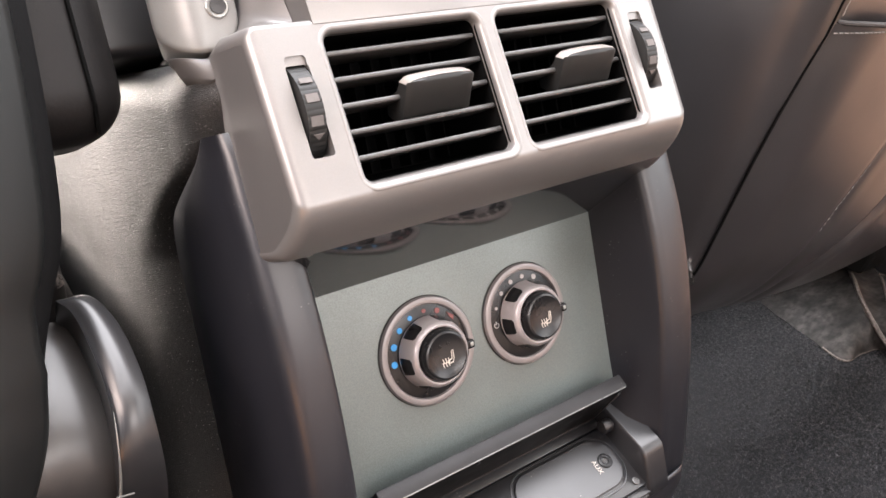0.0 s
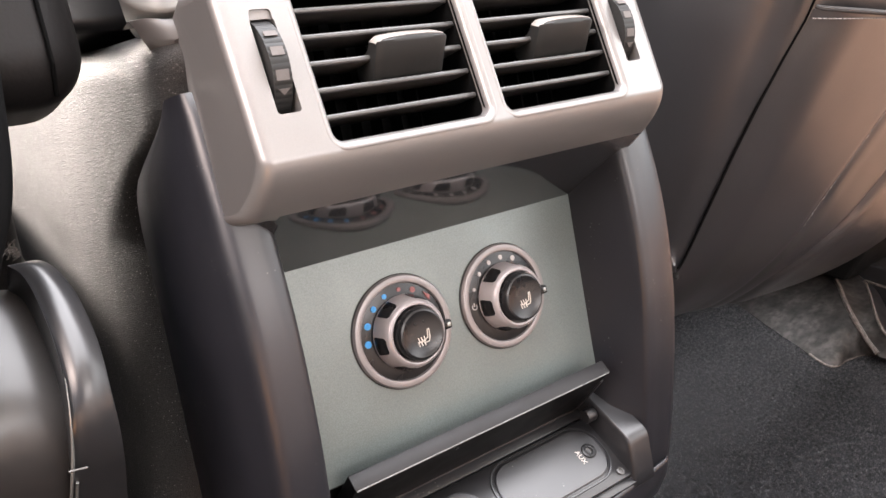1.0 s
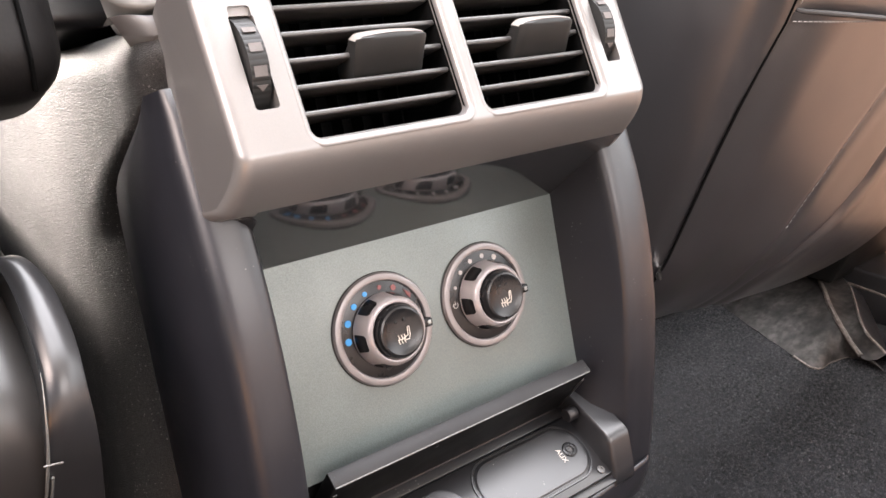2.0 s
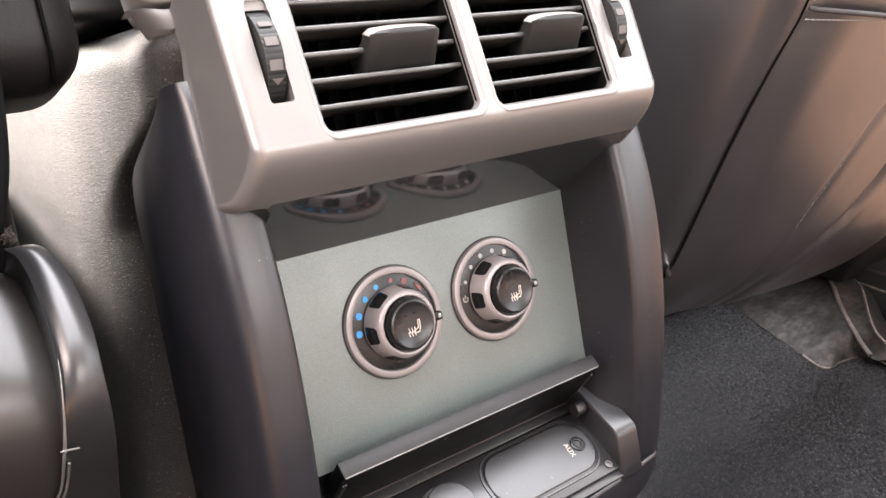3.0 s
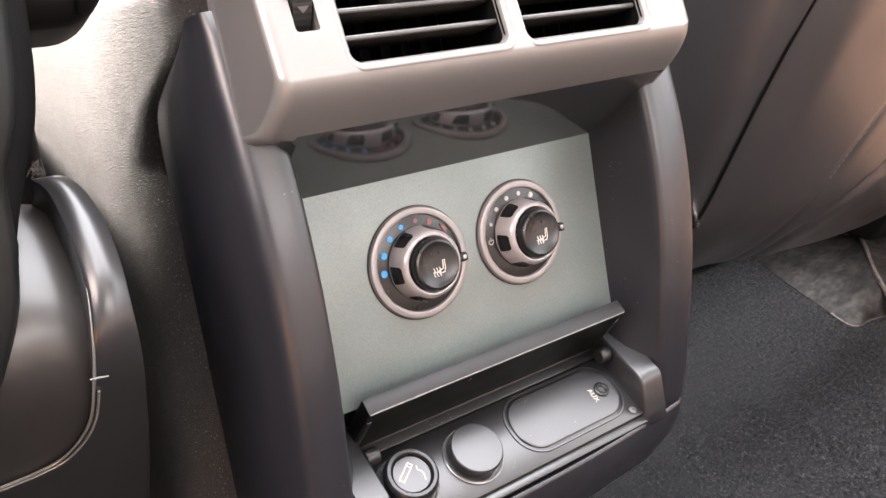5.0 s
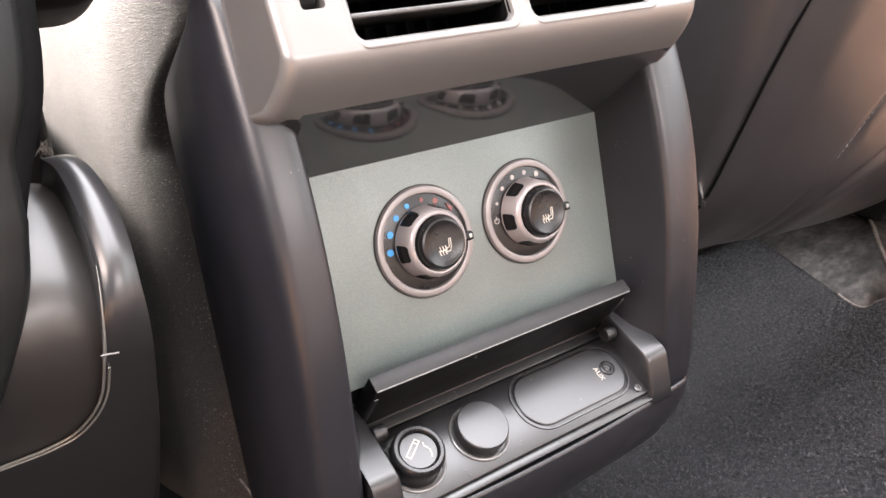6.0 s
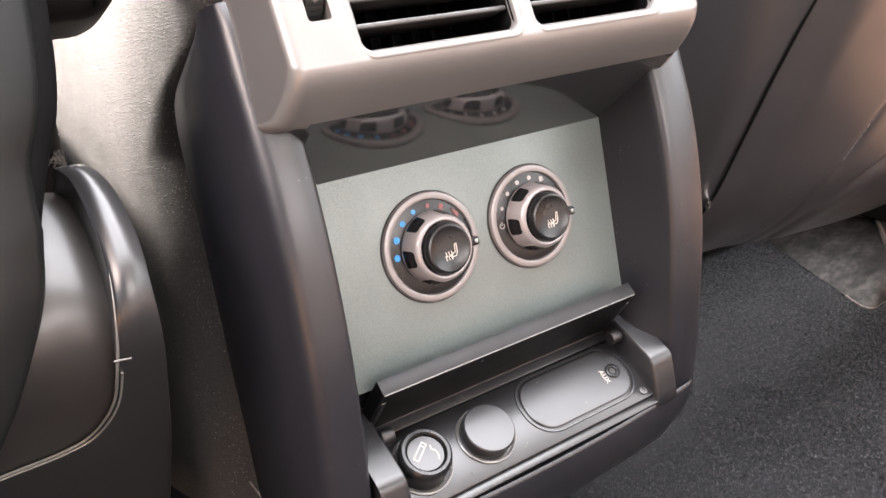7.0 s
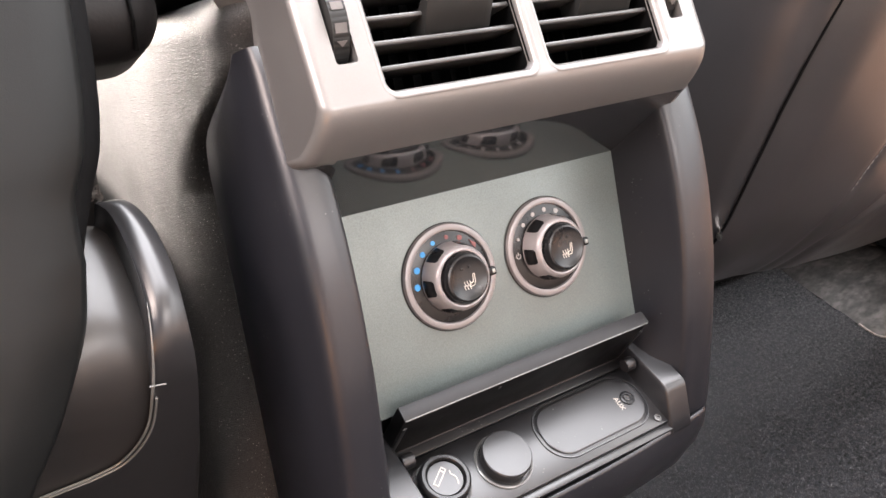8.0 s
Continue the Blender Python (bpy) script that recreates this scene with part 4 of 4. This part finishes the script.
part("rail_pin", lathe([(0.0, -0.02), (0.0018, -0.02), (0.0018, 0.0), (0.0026, 0.0006), (0.0026, 0.0034), (0.0, 0.004)], (0.2205, 0.044, 0.2125), (0, 0.3, 1), (0, 1, -0.3), (-0.8, -0.6, 0), 16), CHROME, seat, "small bright pin", space=W0)

# ---- front seat on the left ----
seat2 = thing("front_seat", (-0.4, 0.3, -0.22), "front seat with grey back shell and gloss black side trim", "car seat", space=W0)
edge = smooth_curve([(-0.146, -0.02, 0.26), (-0.150, -0.02, 0.16), (-0.1545, -0.02, 0.108), (-0.159, -0.02, 0.083), (-0.166, -0.02, 0.066), (-0.1735, -0.02, 0.046), (-0.1785, -0.02, 0.026), (-0.187, -0.02, 0.008), (-0.199, -0.02, -0.012), (-0.222, -0.02, -0.042), (-0.26, -0.02, -0.085), (-0.31, -0.005, -0.14)], 60)
rows = []
for p in edge[:34]:
    rows.append([(p.x - 0.004, p.y + 0.06, p.z), (p.x, p.y + 0.006, p.z), (p.x - 0.0005, p.y + 0.002, p.z), (p.x - 0.002, p.y - 0.002, p.z), (p.x - 0.0046, p.y - 0.0046, p.z), (p.x - 0.007, p.y - 0.0062, p.z)])
part("shell_edge", loft(rows), DULL, seat2, "black leather edge of the back shell", sharp=60)
rows = []
for p in edge:
    e = 0.006 * min(1.0, max(0.0, (p.z - 0.045) / 0.02))
    rows.append([(p.x - e, p.y + 0.02, p.z), (p.x - e, p.y - 0.004 - 0.25 * e, p.z), (p.x - e - 0.0006, p.y - 0.0053 - 0.25 * e, p.z), (p.x - e - 0.0025, p.y - 0.0085, p.z), (p.x - 0.02, p.y - 0.013, p.z), (p.x - 0.05, p.y - 0.02, p.z), (p.x - 0.2, p.y - 0.03, p.z), (p.x - 0.35, p.y - 0.02, p.z)])
part("shell", loft(rows), SHELL, seat2, "grey plastic back shell", sharp=60)
# unseen boxes of the seat, drawn out to shade the console's lower side
part("seat_base", rounded_box((-0.7, 0.12, 0.0), (-0.152, 0.75, 0.27), 0.012, 3), BLACK, seat2, space=W0)
part("cushion", rounded_box((-0.7, 0.13, 0.2), (-0.143, 0.75, 0.292), 0.02, 4), BOLSTER, seat2, "black leather cushion", space=W0)
part("seat_foot", rounded_box((-0.7, 0.075, 0.0), (-0.185, 0.13, 0.25), 0.01, 3), BLACK, seat2, space=W0)
part("backrest", rounded_box((-0.68, 0.075, 0.2), (-0.152, 0.165, 0.85), 0.02, 4), BOLSTER, seat2, space=W0)


bolster = part("bolster", rounded_box((-0.215, 0.0, 0.1135), (-0.1225, 0.07, 0.36), 0.019, 8), BOLSTER, seat2, "black leather bolster with a vertical seam", sharp=60)
part("seam", tube([Vector((-0.1355 - 0.001 * (z - 0.13) / 0.2, 0.0002 + 0.011 * max(0.0, (0.128 - z) / 0.0145) ** 2, z)) for z in np.linspace(0.116, 0.34, 24)], 0.0008, 6), GAP, bolster)


def on_plane(x, z, d=0.0):
    """The bent plane of the seat's side trim: leaning above, turned under below."""
    q = min(max(z, -0.005), 0.035)
    y = -0.019 - (q + 0.005) + 19.4 * (q + 0.005) ** 2 - min(0.0, z + 0.005)
    y += 0.55 * max(0.0, z - 0.035) + 4.5 * max(0.0, z - 0.035) ** 2
    return Vector((x, y + 0.795 * d, z - 0.607 * d))


outer = smooth_curve([(-0.1638, 0, 0.0675), (-0.1538, 0, 0.0662), (-0.1487, 0, 0.0562), (-0.1472, 0, 0.0409), (-0.1481, 0, 0.0229), (-0.1482, 0, 0.005), (-0.148, 0, -0.0227), (-0.1488, 0, -0.0468), (-0.1512, 0, -0.0811), (-0.1576, 0, -0.1009), (-0.2077, 0, -0.1161), (-0.2881, 0, -0.1234)], 140)
inner = smooth_curve([(-0.1643, 0, 0.0664), (-0.1608, 0, 0.0609), (-0.1593, 0, 0.0457), (-0.1598, 0, 0.0315), (-0.1618, 0, 0.0158), (-0.1642, 0, -0.0021), (-0.1674, 0, -0.0186), (-0.1759, 0, -0.0298), (-0.1868, 0, -0.0334), (-0.2039, 0, -0.0344), (-0.2395, 0, -0.036), (-0.2985, 0, -0.0387)], 140)
rows = []
for i, (a, b) in enumerate(zip(outer, inner)):
    w = 0.012 * math.tanh((a - b).length / 0.012)
    row = [on_plane(a.x + 0.001, a.z, 0.03), on_plane(a.x, a.z, 0.006)]
    for f in (0.03, 0.08, 0.15, 0.24, 0.34, 0.45, 0.56, 0.67, 0.77, 0.86, 0.93, 0.97):
        q = a.lerp(b, f)
        row.append(on_plane(q.x, q.z, 0.006 - 0.3 * w * math.sin(math.pi * f)))
    row += [on_plane(b.x, b.z, 0.004), on_plane(b.x - 0.001, b.z, 0.018)]
    rows.append(row)
trim = part("side_trim", loft(rows), PIANO, seat2, "gloss black side trim", sharp=60)
rows = []
for b in inner:
    row = []
    for i in range(13):
        f = i / 12
        q = b.lerp(Vector((-0.34, 0, 0.05)), f)
        row.append(on_plane(q.x, q.z, 0.018 - 0.03 * math.sin(math.pi * min(1, f * 2.2) * 0.5) + 0.14 * max(0.0, f - 0.09)))
    rows.append(row)
part("seat_side", loft(rows), SIDE, seat2, "dark gloss inner panel", sharp=60)
for off, high in ((0.0003, 0.03), (0.0023, -0.004)):
    part("trim_strip", tube([on_plane(b.x + off * 0.7, b.z - off * 0.7, 0.0006) for b in inner if b.z < high], 0.0005, thin=24 if high > 0 else 0), RIM, trim, "thin bright piping")
part("index_mark", tube([on_plane(-0.165, -0.0015, -0.0012), on_plane(-0.1622, -0.0028, -0.003), on_plane(-0.1596, -0.004, -0.0042)], 0.00035), COLLAR, trim)

fluff = thing("fluff", (-0.157, 0.06, 0.325), "small grey shred of fluff caught beside the seat trim", "fluff", space=W0)
dice = random.Random(3)
bm = bmesh.new()
for k in range(44):
    a = Vector((dice.uniform(-0.1605, -0.157), dice.uniform(0.052, 0.062), dice.uniform(0.3205, 0.3245)))
    pts = [a]
    for j in range(4):
        pts.append(pts[-1] + Vector((dice.uniform(-0.0008, 0.0008), dice.uniform(-0.0008, 0.0008), dice.uniform(-0.0007, 0.0007))))
    piece = tube(smooth_curve(pts, 9), dice.uniform(0.00012, 0.0003), 5)
    me = bpy.data.meshes.new("strand")
    piece.to_mesh(me)
    piece.free()
    bm.from_mesh(me)
    bpy.data.meshes.remove(me)
part("strands", bm, RIDGE, fluff, space=W0)

# ---- seat rail cover and sill on the right ----
rail = thing("seat_rail_cover", (0.62, 0.12, 0.0), "worn mottled taupe cover over the seat rail end", "rail cover", space=W0)
low = smooth_curve([(0.607, 0.032, 0.0), (0.612, 0.052, 0.0), (0.606, 0.070, 0.0), (0.58, 0.076, 0.0), (0.553, 0.081, 0.0), (0.57, 0.128, 0.0), (0.589, 0.181, 0.0), (0.62, 0.25, 0.0)], 36)
mid = smooth_curve([(0.592, 0.05, 0.012), (0.598, 0.066, 0.02), (0.604, 0.08, 0.029), (0.609, 0.09, 0.035), (0.628, 0.11, 0.041), (0.658, 0.135, 0.045), (0.692, 0.17, 0.046), (0.71, 0.25, 0.046)], 36)
high = smooth_curve([(0.605, 0.034, 0.02), (0.604, 0.045, 0.028), (0.606, 0.058, 0.035), (0.63, 0.078, 0.039), (0.66, 0.098, 0.042), (0.69, 0.121, 0.045), (0.72, 0.16, 0.046), (0.75, 0.25, 0.046)], 36)
rows = []
for a, b in zip(low, mid):
    row = []
    for j in range(9):
        f = j / 8
        p = a.lerp(b, f)
        p.z += 0.004 * math.sin(math.pi * f) + 0.0012 * noise.noise(p * 70)
        row.append(p)
    rows.append(row)
part("cover", thicken(loft(rows), 0.0015), TAUPE, rail, "mottled brown front slope", space=W0, sharp=60)
part("front_edge", tube([p + Vector((0, 0, 0.001)) for p in low[9:24]], 0.0014, 8), RIDGE, rail, "pale worn edge", space=W0)
part("ridge", tube([p + Vector((0, 0, 0.001)) for p in mid[1:28]], 0.0026, 8), RIDGE, rail, "pale rounded ridge", space=W0)
rows = []
for a, b in zip(mid, high):
    rows.append([a + Vector((0.0008, -0.0004, -0.001)), a.lerp(b, 0.3) - Vector((0, 0, 0.004)), a.lerp(b, 0.7) - Vector((0, 0, 0.004)), b])
part("channel", thicken(loft(rows), 0.0015), TAUPE, rail, "shallow channel", space=W0, sharp=60)
part("edge", tube([p + Vector((0, 0, 0.001)) for p in high[:26]], 0.0015, 8), RIDGE, rail, "pale raised edge", space=W0)
rows = []
for p in high:
    rows.append([p + Vector((0.001, 0, -0.001)), p + Vector((0.012, -0.012, -0.012)), Vector((p.x + 0.02, p.y - 0.03, 0.0))])
part("inner_side", loft(rows), BLACK, rail, "black inner side", space=W0)
for k in range(2):
    part("rail_bar", tube([Vector((0.675, 0.16 + 0.016 * k, 0.042)), Vector((0.69, 0.215 + 0.016 * k, 0.04))], 0.0022, 8), RIDGE, rail, "dull metal rail", space=W0)
sill = thing("sill_trim", (0.75, 0.1, 0.0), "black plastic sill trim with a pale edge", "sill trim", space=W0)
bm = rounded_box((0.662, 0.06, 0.05), (0.79, 0.6, 0.2), 0.004, 3, taper=lambda c: Vector((c.x, c.y + (0.07 if c.z < 0.1 and c.y < 0.1 else 0.015 if c.y < 0.1 else 0.0), c.z)))
part("panel", bm, SHELL, sill, space=W0)
part("step", rounded_box((0.71, 0.0, 0.0), (0.79, 0.6, 0.06), 0.004, 3), BLACK, sill, space=W0)
part("edge", tube([Vector((0.6605, 0.07, 0.21)), Vector((0.6605, 0.09, 0.172)), Vector((0.6605, 0.102, 0.144)), Vector((0.6605, 0.127, 0.082))], 0.0009, 8), RIDGE, sill, "pale edge strip", space=W0)
part("kick_strip", tube([Vector((0.69, 0.121, 0.047)), Vector((0.682, 0.09, 0.05)), Vector((0.67, 0.05, 0.053))], 0.0014, 8), RIDGE, sill, "pale kick strip", space=W0)

# ---- carpet pile ----
rng = np.random.default_rng(5)


def pile(n, x0, x1, y0, y1):
    """Short leaning tufts of carpet yarn."""
    xs, ys = rng.uniform(x0, x1, n), rng.uniform(y0, y1, n)
    ang, lean, tall = rng.uniform(0, 2 * np.pi, n), rng.normal(0, 0.0006, (n, 2)), rng.uniform(0.0008, 0.0017, n)
    wide = rng.uniform(0.0002, 0.00052, n)
    dx, dy = np.cos(ang) * wide, np.sin(ang) * wide
    v = np.empty((n, 4, 3))
    v[:, 0] = np.stack([xs - dx, ys - dy, np.full(n, -0.0005)], 1)
    v[:, 1] = np.stack([xs + dx, ys + dy, np.full(n, -0.0005)], 1)
    v[:, 2] = np.stack([xs + lean[:, 0] + dx * 0.8, ys + lean[:, 1] + dy * 0.8, tall], 1)
    v[:, 3] = np.stack([xs + lean[:, 0] - dx * 0.8, ys + lean[:, 1] - dy * 0.8, tall * 0.9], 1)
    me = bpy.data.meshes.new("carpet_pile")
    me.from_pydata(v.reshape(-1, 3).tolist(), [], np.arange(n * 4).reshape(-1, 4).tolist())
    me.materials.append(CARPET_PILE)
    return tagged(new("carpet_pile", me), "short black carpet pile on the floor", "carpet", kind="stuff")


pile(420000, 0.1, 0.7, -0.2, 0.4)
